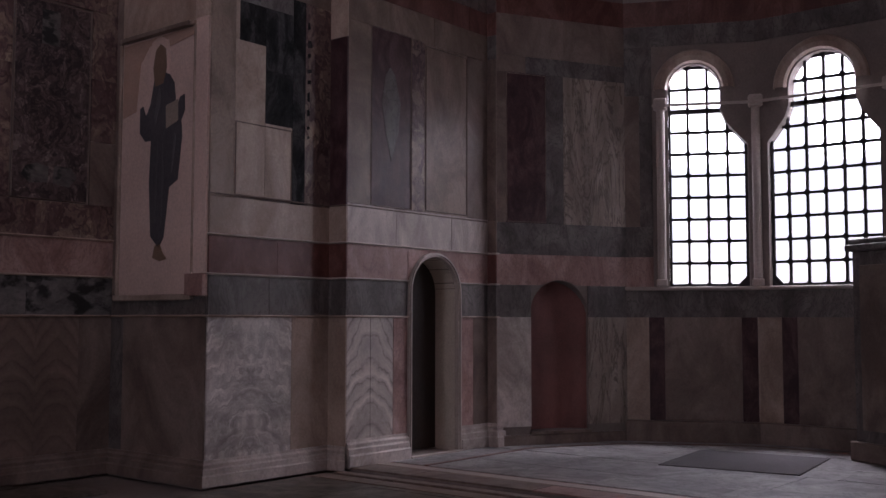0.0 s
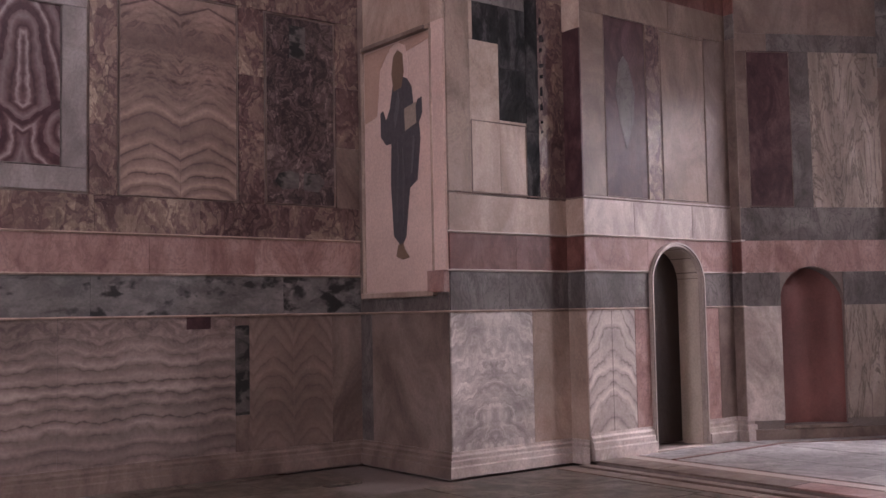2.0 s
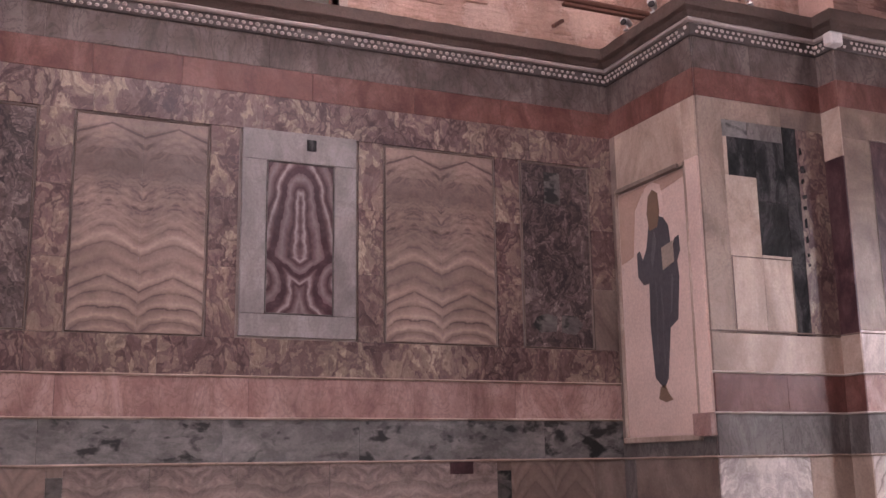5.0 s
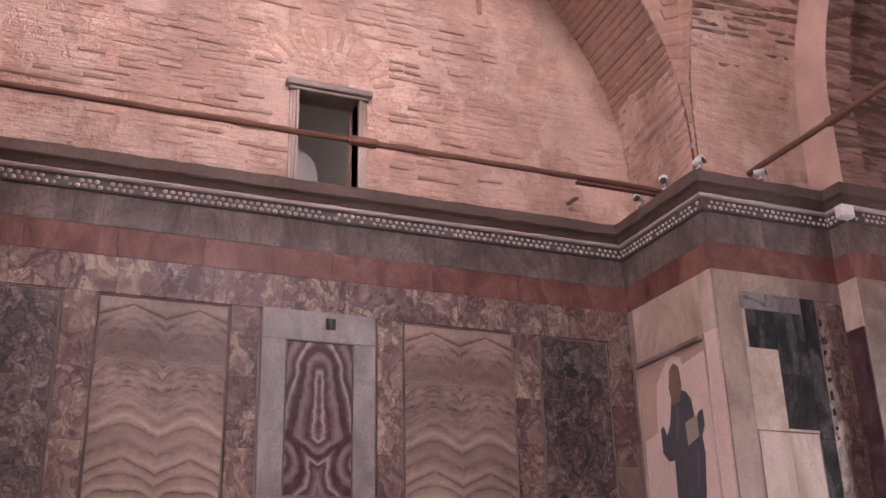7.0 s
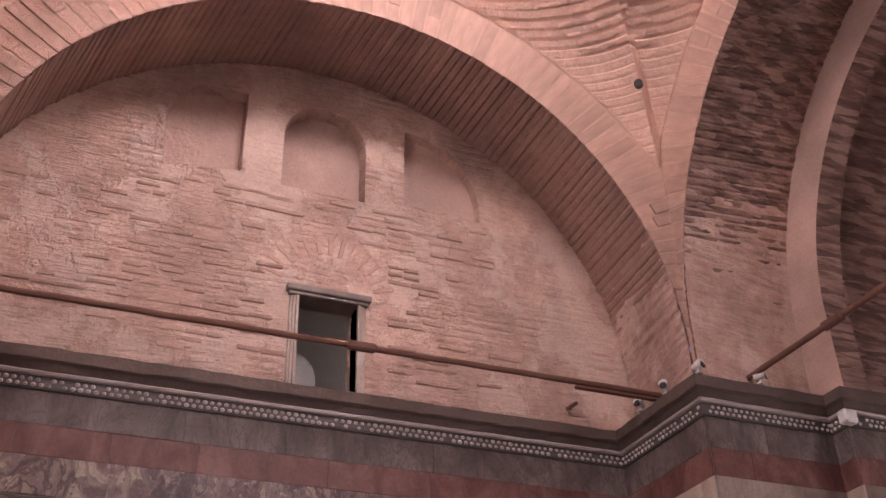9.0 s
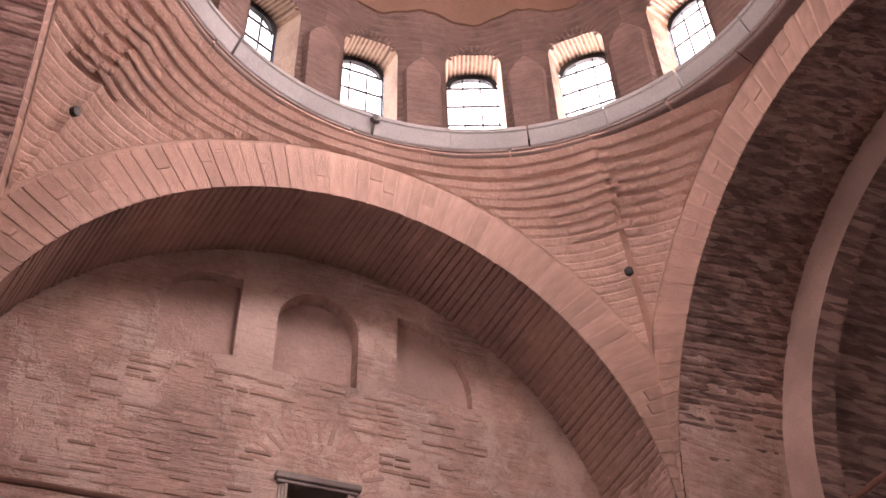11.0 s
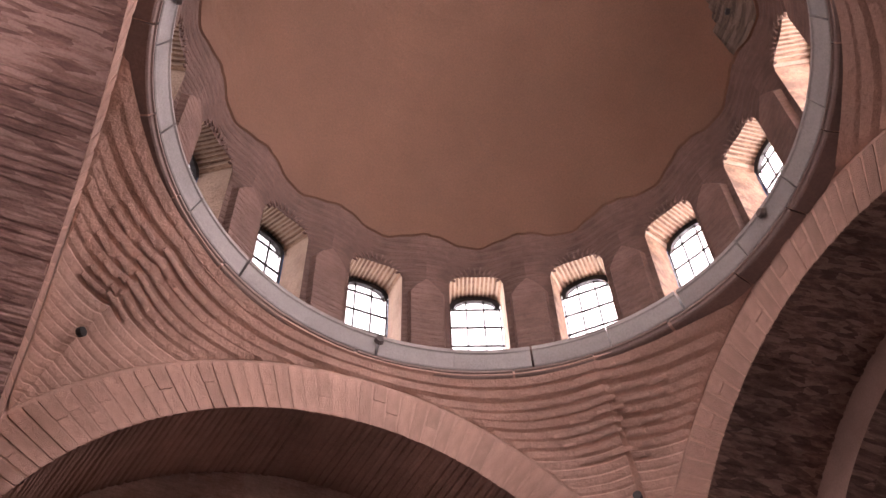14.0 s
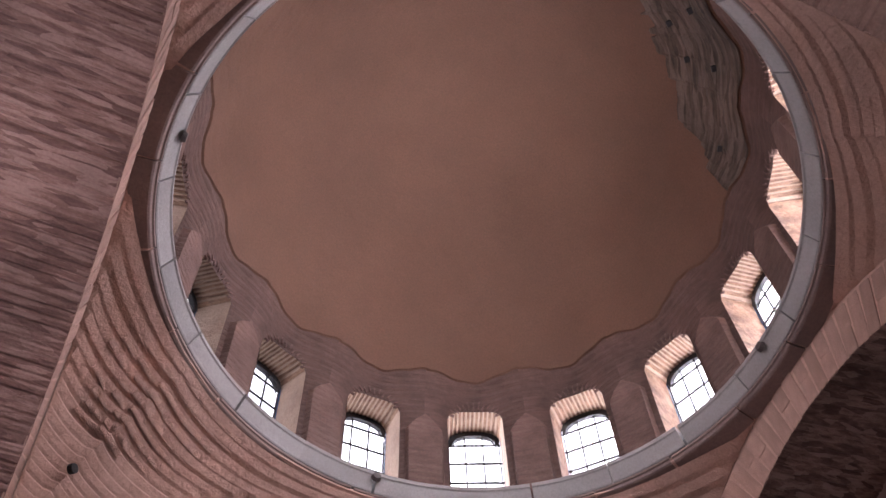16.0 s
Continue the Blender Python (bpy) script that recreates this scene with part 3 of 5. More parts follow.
# ---- arches of the bay ----
class Arch:
    """An arch across one side of the bay: m maps u along the side (0 at the axis), v up, w away from the bay."""

    def __init__(self, name, m, hw, c, z0, r, c2, z02, r2, depth, label):
        self.m, self.hw, self.c, self.z0, self.r = m, hw, c, z0, r
        self.top = structure(name, label, "arch")
        rnd = random.Random(name)
        # soffit: thin brick courses that run front to back
        n = int(math.pi * r / 0.092)
        stops = [0.0, 0.02, 0.16, 0.3, 0.45, 0.62, 0.8, 1.0]
        rows = []

        def ring(a, k, inset):
            cc, zz, rr = c + (c2 - c) * k, z0 + (z02 - z0) * k, r + (r2 - r) * k + inset
            rr += 0.014 * noise.noise(Vector((a * 30, k * 7, r)))
            return m @ Vector((cc + rr * math.cos(a), zz + rr * math.sin(a), depth * k))
        for side in (0, 1):
            a = 0.0 if side == 0 else math.pi
            foot = [m @ Vector((c + (c2 - c) * k + (r + (r2 - r) * k) * math.cos(a), SPRING - 0.05, depth * k)) for k in stops]
            if side == 0:
                rows.append(foot)
        for i in range(n):
            a0, a1 = math.pi * i / n, math.pi * (i + 1) / n
            out = rnd.uniform(-0.014, 0.008)
            gap = (a1 - a0) * 0.26
            for a, ins in ((a0 + gap * 0.1, 0.012), (a0 + gap, out), (a1 - gap, out), (a1 - gap * 0.1, 0.012)):
                rows.append([ring(a, k, ins) for k in stops])
        rows.append(foot)
        bm = bmesh.new()
        grid(bm, rows)
        bmesh.ops.recalc_face_normals(bm, faces=bm.faces[:])
        part("arch_soffit", bm, SHADEEAST if "east" in name else SHADEWEST if "west" in name else SOFFIT, self.top, "brick soffit in thin courses, toned for shade east and west")
        # face band
        rows = []
        for i in range(81):
            a = math.pi * i / 80
            inner = Vector((c + (r + 0.01) * math.cos(a), z0 + (r + 0.01) * math.sin(a), 0.012))
            rows.append([m @ inner, m @ Vector((*self.outer(a, 0.92), 0.012))])
        rows.insert(0, [m @ Vector((c + r + 0.01, SPRING - 0.05, 0.012)), m @ Vector((hw, SPRING - 0.05, 0.012))])
        rows.append([m @ Vector((c - r - 0.01, SPRING - 0.05, 0.012)), m @ Vector((-hw, SPRING - 0.05, 0.012))])
        bm = bmesh.new()
        grid(bm, rows)
        bmesh.ops.recalc_face_normals(bm, faces=bm.faces[:])
        part("arch_face", bm, PENDENTIVE, self.top)

    def outer(self, a, band=0.74):
        """The back of the arch ring, cut off where the next arch begins."""
        e = self.r + band
        u, v = self.c + e * math.cos(a), self.z0 + e * math.sin(a)
        if abs(u) > self.hw:
            t = (math.copysign(self.hw, u) - self.c) / math.cos(a)
            u, v = math.copysign(self.hw, u), self.z0 + t * math.sin(a)
        return u, v

    def back(self, u):
        """Height of the ring's back above u."""
        e = self.r + 0.74
        return self.z0 + math.sqrt(max(0.0, e * e - (u - self.c) ** 2))


def plaster_feet(arch, depth, c2, z02, r2, reach=0.56):
    """Ragged plaster left on the lowest courses of an arch's soffit."""
    for s in (0, 1):
        bm = bmesh.new()
        rows = []
        for j in range(41):
            k = j / 40
            top = reach + 0.05 * noise.noise(Vector((j * 0.13, s * 5.0, 1)))
            cc, zz, rr = arch.c + (c2 - arch.c) * k, arch.z0 + (z02 - arch.z0) * k, arch.r + (r2 - arch.r) * k - 0.020
            row = [Vector((cc + rr * (1 - 2 * s), SPRING - 0.05, depth * k))]
            for i in range(81):
                f = i / 80
                t = top * f
                # the coat thins out upwards, so that the courses come through in streaks
                thin = 0.045 * max(0.0, f - 0.35) / 0.65 + 0.022 * noise.noise(Vector((k * 2.2, t * 42, s * 7.0))) * min(1.0, f * 3) + 0.012 * noise.noise(Vector((k * 11, t * 30, 3)))
                r = rr + (thin if i < 80 else 0.06)
                t = t if s == 0 else math.pi - t
                row.append(Vector((cc + r * math.cos(t), zz + r * math.sin(t), depth * k)))
            rows.append([arch.m @ p for p in row])
        grid(bm, rows)
        bmesh.ops.recalc_face_normals(bm, faces=bm.faces[:])
        part("plaster_patch", bm, LUNETTE, arch.top, "worn pink plaster left at the foot of the arch")


def side(cx, cy, ux, uy, wx, wy):
    return Matrix(((ux, 0, wx, cx), (uy, 0, wy, cy), (0, 1, 0, 0), (0, 0, 0, 1)))


HX, HY = (EX - WX) / 2, (NY - SY) / 2
A_N = Arch("arch_north", side(CX, NY, 1, 0, 0, 1), HX + 0.012, -0.03, 6.62, 3.725, -0.08, 6.67, 4.06, NW - NY + 0.01, "broad round arch of pink brick over the north wall")
A_E = Arch("arch_east", side(EX, CY, 0, -1, 1, 0), HY + 0.012, -0.06, 7.0, 3.62, -0.06, 7.2, 3.84, BX - EX + 0.01, "broad round arch of pink brick before the sanctuary")
A_S = Arch("arch_south", side(CX, SY, -1, 0, 0, -1), HX + 0.012, 0.0, 6.62, 3.72, 0.0, 6.7, 4.0, SY - SW, "broad round arch of pink brick over the south wall")
A_W = Arch("arch_west", side(WX, CY, 0, 1, -1, 0), HY + 0.012, 0.0, 7.0, 3.57, 0.0, 7.0, 3.6, WX - WW, "broad round arch of pink brick over the west wall")

plaster_feet(A_E, BX - EX, -0.06, 7.2, 3.84)
plaster_feet(A_N, NW - NY + 0.01, -0.08, 6.67, 4.06, 0.42)

# second, narrower arch over the sanctuary and the half dome behind it
inner = structure("arch_sanctuary", "narrower plastered arch inside the east arch with a brick vault", "arch")
bm = bmesh.new()
rows = [[Vector((BX, CY + r * math.cos(a), 7.2 + r * math.sin(a) if 0 < i < 60 else SPRING - 0.05)) for r in (3.37, 4.1)] for i, a in [(i, math.pi * i / 60) for i in range(61)]]
grid(bm, rows)
part("arch_rib", bm, NICHE, inner, "pale plaster face of the arch")
bm = bmesh.new()
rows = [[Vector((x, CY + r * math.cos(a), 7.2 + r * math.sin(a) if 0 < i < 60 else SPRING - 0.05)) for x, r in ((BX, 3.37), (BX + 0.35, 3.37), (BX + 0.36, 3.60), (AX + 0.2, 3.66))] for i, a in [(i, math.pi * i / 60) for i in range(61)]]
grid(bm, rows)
part("sanctuary_vault", bm, SHADEVAULT, inner, "brick barrel vault toned dark for shade")
bm = bmesh.new()
rows = []
for j in range(13):
    e = math.pi / 2 * j / 12
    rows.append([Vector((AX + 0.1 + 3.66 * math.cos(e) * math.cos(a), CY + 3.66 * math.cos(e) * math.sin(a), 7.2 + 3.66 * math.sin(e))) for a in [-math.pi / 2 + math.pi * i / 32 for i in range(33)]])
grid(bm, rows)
part("half_dome", bm, SHADEVAULT, inner, "brick half dome of the apse toned dark for shade")
bm = bmesh.new()
ringp = [Vector((AX + r * math.cos(a), CY + r * math.sin(a), 7.2)) for r in (2.9, 4.3) for a in [-math.pi / 2 + math.pi * i / 32 for i in range(33)]]
grid(bm, [ringp[:33], ringp[33:]])
part("ledge", bm, SHADEVAULT, inner)

# ---- lunette of the north wall ----
lunette = structure("wall_lunette", "worn pink plaster and brick lunette with three shallow blind niches and a small window", "wall")
fl = Face((0, NW), (1, 0), lunette)
N1 = [(0.80, 8.84), (1.68, 8.97), (1.69, 10.13)] + [(1.35 + 0.60 * math.cos(a), 9.55 + 0.58 * math.sin(a)) for a in [radians(d) for d in range(80, 181, 12)]]
N2 = arch_outline(2.16, 3.20, 8.88, 9.66)
N3 = [(3.70, 8.98), (4.72, 8.94)] + [(3.72 + 1.0 * math.cos(a), 9.1 + 1.02 * math.sin(a)) for a in [radians(d) for d in range(0, 91, 10)]]
WIN = rect(2.45, 3.13, 6.30, 7.46)
holed_plate("wall_face", rect(-2.2, 7.4, SPRING - 0.3, 11.3), [WIN, N1, N2, N3], -0.34, fl.m, LUNETTE, lunette)
for n, deep in ((N1, 0.17), (N2, 0.24), (N3, 0.14)):
    u = [p[0] for p in n]
    v = [p[1] for p in n]
    fl.shape(rect(min(u) - 0.02, max(u) + 0.02, min(v) - 0.02, max(v) + 0.02), 0.05, NICHE, "niche_back", "smooth pink plaster", off=-deep - 0.05)

# ---- pendentives: curved triangles of stepped brick courses ----
def edge_of_bay(th):
    c, s = math.cos(th), math.sin(th)
    k = min(HX / abs(c) if abs(c) > 1e-6 else 1e9, HY / abs(s) if abs(s) > 1e-6 else 1e9)
    x, y = k * c, k * s
    if abs(abs(y) - HY) < 1e-6:
        a, u = (A_N, x) if y > 0 else (A_S, -x)
    else:
        a, u = (A_E, -y) if x > 0 else (A_W, y)
    return k, a.back(u)


TOP_R, TOP_Z = 3.535, 11.33


def pend_r(k, f):
    return k + (TOP_R - k) * f + 0.10 * (k - TOP_R) * math.sin(math.pi * f)



COURSE = 0.095
for q, name in enumerate(("northeast", "northwest", "southwest", "southeast")):
    pend = structure("pendentive_" + name, "curved triangular pendentive of coursed pink brick under the dome", "pendentive")
    bm = bmesh.new()
    cols = []
    for i in range(121):
        th = math.pi / 2 * (q + i / 120)
        k, zb = edge_of_bay(th)
        cols.append((th, k, min(zb, TOP_Z - 0.01)))
    levels, z = [], 8.8
    while z < TOP_Z + COURSE:
        jog = random.Random(int(z * 1000)).uniform(0, 0.03)
        levels += [(z, 0.030), (z + 0.022, 0.0 - jog), (z + COURSE - 0.022, -0.016 - jog)]
        z += COURSE
    rows = []
    for z, inset in levels:
        row = []
        for th, k, zb in cols:
            zz = min(max(z, zb), TOP_Z)
            f = (zz - zb) / max(TOP_Z - zb, 1e-3)
            rough_ = 1.0 if 0.01 < f < 0.99 else 0.0
            r = pend_r(k, f) + (inset * (0.3 + 1.3 * max(0.0, min(1.0, (zz - 10.45) / 0.35))) + 0.008 * noise.noise(Vector((th * 9, z * 6, 3.1)))) * rough_
            w = 0.014 * noise.noise(Vector((th * 3, z * 1.5, 0.7))) * rough_
            row.append(Vector((CX + r * math.cos(th), CY + r * math.sin(th), zz + w)))
        rows.append(row)
    grid(bm, rows)
    bmesh.ops.remove_doubles(bm, verts=bm.verts[:], dist=0.0005)
    bmesh.ops.recalc_face_normals(bm, faces=bm.faces[:])
    part("coursed_face", bm, PENDENTIVE, pend)

# ---- dome cornice: a ring of grey marble blocks ----
ring = structure("dome_cornice", "moulded ring of grey marble blocks below the dome windows", "cornice")
FASCIA = [(3.505, 11.345), (3.49, 11.36), (3.40, 11.52), (3.38, 11.53), (3.38, 11.58), (3.39, 11.60), (3.80, 11.61), (3.80, 11.345)]
LOWER = [(3.58, 11.275), (3.555, 11.285), (3.535, 11.31), (3.515, 11.315), (3.51, 11.34), (3.80, 11.34), (3.80, 11.275)]
NB = 22
span = 2 * math.pi / NB


def ring_block(name, prof, material, gap):
    bm = bmesh.new()
    rows = [[Vector((r * math.cos(a), r * math.sin(a), z)) for r, z in prof] for a in [-span / 2 + gap + (span - 2 * gap) * i / 6 for i in range(7)]]
    vs = grid(bm, rows)
    for p, q in zip(vs, vs[1:]):
        bm.faces.new((p[-1], p[0], q[0], q[-1]))
    bm.faces.new(vs[0])
    bm.faces.new(vs[-1][::-1])
    bmesh.ops.recalc_face_normals(bm, faces=bm.faces[:])
    first = part(name, bm, material, ring)
    for i in range(NB):
        ob = first if i == 0 else new(name, first.data)
        ob.parent = ring
        ob.matrix_world = Matrix.Translation((CX, CY, random.Random(i).uniform(-0.006, 0.006))) @ Matrix.Rotation(span * (i + (0.25 if gap > 0.003 else 0.0)) + random.Random(i + 50).uniform(-0.003, 0.003), 4, "Z")


ring_block("cornice_block", FASCIA, GREYSTONE, 0.0028)
ring_block("cornice_moulding", LOWER, MOULD, 0.0032)

# ---- drum: sixteen fluted bays, each with its window ----
def shell_r(z):
    return 3.64 * math.sqrt(max(0.0, 1 - (max(0.0, z - 12.9) / 4.0) ** 2))


def flute(p, z):
    """Radius at the fraction p of a bay, -0.5 to 0.5."""
    fade = max(0.0, min(1.0, (15.6 - z) / 1.6))
    deep = 0.17 - 0.09 * max(0.0, min(1.0, (z - 13.2) / 0.8))
    return shell_r(z) - 0.05 + deep * (0.5 + 0.5 * math.cos(2 * math.pi * p)) * fade


def edge_z(p):
    return 14.11 - 0.115 * (0.5 + 0.5 * math.cos(2 * math.pi * p)) + 0.012 * math.sin(p * 23)


BAY = radians(22.5)
HALF = radians(6.0)
OPEN_Z, OPEN_TOP = 13.28, 13.52


def open_top(p):
    k = min(1.0, abs(p * BAY) / HALF)
    return OPEN_Z + (OPEN_TOP - OPEN_Z) * math.sqrt(max(0.0, 1 - k ** 2.4))


def around(r, a, z):
    return Vector((r * math.cos(a), r * math.sin(a), z))


drum = structure("dome_drum_bay", "fluted brick bay of the dome with an arched window", "dome bay")
ps = sorted({round(-0.5 + i / 24, 5) for i in range(25)} | {-HALF / BAY, HALF / BAY})
bm = bmesh.new()
for p0, p1 in zip(ps, ps[1:]):
    mid = (p0 + p1) / 2
    inside = abs(mid * BAY) < HALF
    rows = []
    for i in range(22):
        row = []
        for p in (p0, p1):
            lo = open_top(p) if inside else 11.5
            z = lo + (edge_z(p) - lo) * i / 21
            # bricked fan over the arch
            row.append(around(flute(p, z), p * BAY, z))
        rows.append(row)
    grid(bm, rows)
bmesh.ops.remove_doubles(bm, verts=bm.verts[:], dist=0.0005)
bmesh.ops.recalc_face_normals(bm, faces=bm.faces[:])
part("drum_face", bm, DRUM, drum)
m_ = Matrix.Rotation(BAY / 2, 4, "Z")
r_ = flute(0.5, 12.0)
bm = bmesh.new()
FRONT = [(-0.22, 11.5), (0.22, 11.5), (0.225, 12.90), (0.14, 13.06), (0.0, 13.22), (-0.14, 13.06), (-0.225, 12.90)]
front = [bm.verts.new(m_ @ Vector((r_ - 0.055, u, z))) for u, z in FRONT]
back = [bm.verts.new(m_ @ Vector((r_ + 0.16, u * 1.36, z + (0.10 if z > 12 else 0.0)))) for u, z in FRONT]
bm.faces.new(front)
for n in range(len(front)):
    q = (n + 1) % len(front)
    bm.faces.new((front[n], front[q], back[q], back[n]))
bmesh.ops.recalc_face_normals(bm, faces=bm.faces[:])
part("pilaster", bm, LITPIER, drum, "splayed brick pier with a gabled head between the windows")
bm = bmesh.new()
for n in range(13):
    a = radians(28 + 124 * n / 12)
    s0 = 0.40 + 0.03 * (n % 2)
    y_, z_ = s0 * math.cos(a), 13.22 + s0 * math.sin(a)
    r0 = flute(y_ / 3.6 / BAY, z_)
    add_box(bm, (-0.016, -0.075, -0.011), (0.02, 0.075, 0.011), Matrix.Translation((r0, y_, z_)) @ Matrix.Rotation(a, 4, "X"), 0.003)
part("brick_fan", bm, LITPIER, drum, "thin bricks set on edge over the window head")
rim = [(-HALF, 11.5)] + [(-HALF + 2 * HALF * i / 16, open_top((-HALF + 2 * HALF * i / 16) / BAY)) for i in range(17)] + [(HALF, 11.5)]
GR = 4.16
bm = bmesh.new()
rows = []
for a, z in rim:
    r = flute(a / BAY, z)
    row = []
    for k in (0.0, 0.34, 0.67, 1.0):
        row.append(Vector(((r + (GR - r) * k) * (math.cos(a) if k == 0 else 1.0), r * math.sin(a), z + 0.16 * k * (1.0 if z > 11.6 else 0.0))))
    rows.append(row)
grid(bm, rows)
bmesh.ops.recalc_face_normals(bm, faces=bm.faces[:])
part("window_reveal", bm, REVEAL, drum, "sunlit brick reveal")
box("window_sill", (3.60, -0.40, 11.44), (GR + 0.25, 0.40, 11.52), GREYSTONE, drum)
lattice = bmesh.new()
HWID = 3.6 * math.sin(HALF)
for u in (-HWID / 3, HWID / 3, -HWID + 0.02, HWID - 0.02):
    add_box(lattice, (GR, u - 0.010, 11.5), (GR + 0.03, u + 0.010, 13.68 if abs(u) < 0.2 else 13.48))
for j in range(5):
    add_box(lattice, (GR - 0.002, -HWID, 11.78 + j * 0.4), (GR + 0.028, HWID, 11.802 + j * 0.4))
rows = []
for i in range(17):
    u = -HWID + 2 * HWID * i / 16
    a = math.asin(max(-1, min(1, u / 3.6)))
    z = open_top(a / BAY) + 0.16
    rows.append([Vector((GR - 0.02, u, z)), Vector((GR - 0.02, u * 0.86, z - 0.10)), Vector((GR + 0.05, u * 0.86, z - 0.10))])
grid(lattice, rows)
win = part("window", lattice, DARKIRON, drum, "dark iron glazing bars")
bm = bmesh.new()
add_box(bm, (GR + 0.02, -HWID, 11.5), (GR + 0.026, HWID, 13.66))
pane = part("pane", bm, GLASS, win)
pane.visible_shadow = False
drum.matrix_world = Matrix.Translation((CX, CY, 0))
for i in range(1, 16):
    copy_thing(drum, Matrix.Translation((CX, CY, 0)) @ Matrix.Rotation(BAY * i, 4, "Z"))
for i in range(16):
    a = BAY * i
    window_light("dome_window_daylight", (CX + (GR + 0.12) * math.cos(a), CY + (GR + 0.12) * math.sin(a), 12.6), (CX, CY, 12.3), 0.78, 2.0, DOME_W * (1 + 0.9 * math.cos(a + radians(38))))

# ---- plastered shell of the dome ----
dome = structure("dome_shell", "smooth brown plastered dome with a scalloped lower edge", "dome")
bm = bmesh.new()
cols = [(i, (i % 24) / 24 - 0.5) for i in range(16 * 24)]
rows = []
for j in range(25):
    row = []
    for i, p in cols:
        th = BAY * (i / 24) - BAY / 2
        z0 = edge_z(p)
        z = z0 + (16.8999 - z0) * math.sin(math.pi / 2 * j / 24)
        row.append(Vector((CX, CY, 0)) + around(flute(p, z) - 0.034 * (1 - j / 24), th, z))
    if j == 0:
        # broken lower edge of the plaster coat
        rows.append([Vector((CX, CY, 0)) + around(flute(p, edge_z(p)) + 0.012, BAY * (i / 24) - BAY / 2, edge_z(p) - 0.006) for i, p in cols])
    rows.append(row)
grid(bm, rows, True)
bmesh.ops.recalc_face_normals(bm, faces=bm.faces[:])
part("plaster_shell", bm, SHELL, dome)
# plain outer roof that keeps the daylight out
cap = structure("roof", "plain grey outer roof terrace and dome over the vaults", "roof")
bm = bmesh.new()
rows = []
for z, o in ((13.95, 0.42), (13.95, 0.75), (14.6, 0.70), (15.4, 0.55), (16.2, 0.45), (16.8, 0.6), (17.2, 0.1)):
    r = shell_r(min(z, 16.85)) + o if z < 17.1 else 0.05
    rows.append([Vector((CX, CY, 0)) + around(r, 2 * math.pi * n / 48, z) for n in range(48)])
grid(bm, rows, True)
bmesh.ops.recalc_face_normals(bm, faces=bm.faces[:])
part("outer_dome", bm, MORTAR, cap)
round_ = [(CX + 3.86 * math.cos(2 * math.pi * n / 48), CY + 3.86 * math.sin(2 * math.pi * n / 48)) for n in range(48)]
holed_plate("terrace", rect(-3.6, 10.4, -1.5, 10.6), [round_], 0.16, Matrix.Translation((0, 0, 11.27)), MORTAR, cap)

# ---- marble facing ----
Z_SKIRT, Z_DADO, Z_GREEN, Z_ROSE, Z_PANEL, Z_PTOP, Z_RED, Z_SLATE, Z_BEAD = 0.25, 1.645, 2.055, 2.445, 2.83, 4.86, 5.26, 5.56, 5.90
fn = Face((0, NW), (1, 0), north)
fp = Face((EX, NW), (0, -1), pier)
fq = Face((EX, NY), (1, 0), pier)
fb = Face((BX, NY), (0, -1), bema)
fj = Face((JAMB, BY), (0, -1), apse)


def course(face, u0, u1, z0, z1, material, step, proud=0.02, seed=0, name="marble_slab"):
    """A row of slabs of uneven length."""
    rnd = random.Random(seed)
    u = u0
    while u < u1 - 0.05:
        e = u + step * rnd.uniform(0.75, 1.25)
        if e > u1 - step * 0.4:
            e = u1
        face.slab(u, e, z0, z1, material, proud + rnd.uniform(-0.002, 0.002), name)
        u = e


# north wall, from the floor up
course(fn, 0.66, 4.86, Z_SKIRT, Z_DADO, WAVE_LOW, 0.84, seed=3)
course(fn, -1.05, 0.52, Z_SKIRT, Z_DADO, ZIGZAG, 0.5, seed=2)
fn.slab(0.52, 0.66, 0.62, 1.54, DARKVERDE, 0.023, label="dark green patched strip")
fn.slab(0.52, 0.66, Z_SKIRT, 0.62, BROWNM)
fn.slab(0.52, 0.66, 1.54, Z_DADO, BROWNM)
fn.slab(4.86, 5.02, 0.62, 1.54, DARKVERDE, 0.023, label="dark green patched strip")
fn.slab(4.86, 5.02, Z_SKIRT, 0.62, BROWNM)
fn.slab(4.86, 5.02, 1.54, Z_DADO, BROWNM)
fn.slab(5.02, 5.54, Z_SKIRT, Z_DADO, ZIGZAG)
fn.slab(5.54, 6.02, Z_SKIRT, Z_DADO, ZIGZAG)
fn.slab(6.02, EX, Z_SKIRT, Z_DADO, BROWNM)
fn.slab(4.33, 4.59, 1.51, Z_DADO, PORPHYRY, 0.024, label="small red patch stone")
course(fn, -1.05, EX, Z_DADO, Z_GREEN, VERDE, 1.7, seed=4)
course(fn, -1.05, EX, Z_GREEN, Z_ROSE, ROSE, 1.5, seed=5)
course(fn, -1.05, EX, Z_ROSE, Z_PANEL - 0.02, BRECCIA, 1.15, seed=6)
course(fn, -1.05, EX, Z_PTOP + 0.03, Z_RED, BRECCIA, 0.9, seed=7)
course(fn, -1.05, EX, Z_RED, Z_SLATE, RED, 1.05, seed=8)
course(fn, -1.05, EX, Z_SLATE, Z_BEAD, UPSLATE, 1.35, seed=9)
PANELS = [(-0.58, 0.25, DARKBRECCIA), (0.61, 1.81, WAVES[0]), (2.15, 3.325, None), (3.655, 4.885, WAVES[1]), (5.24, 6.07, DARKBRECCIA)]
edge = -1.05
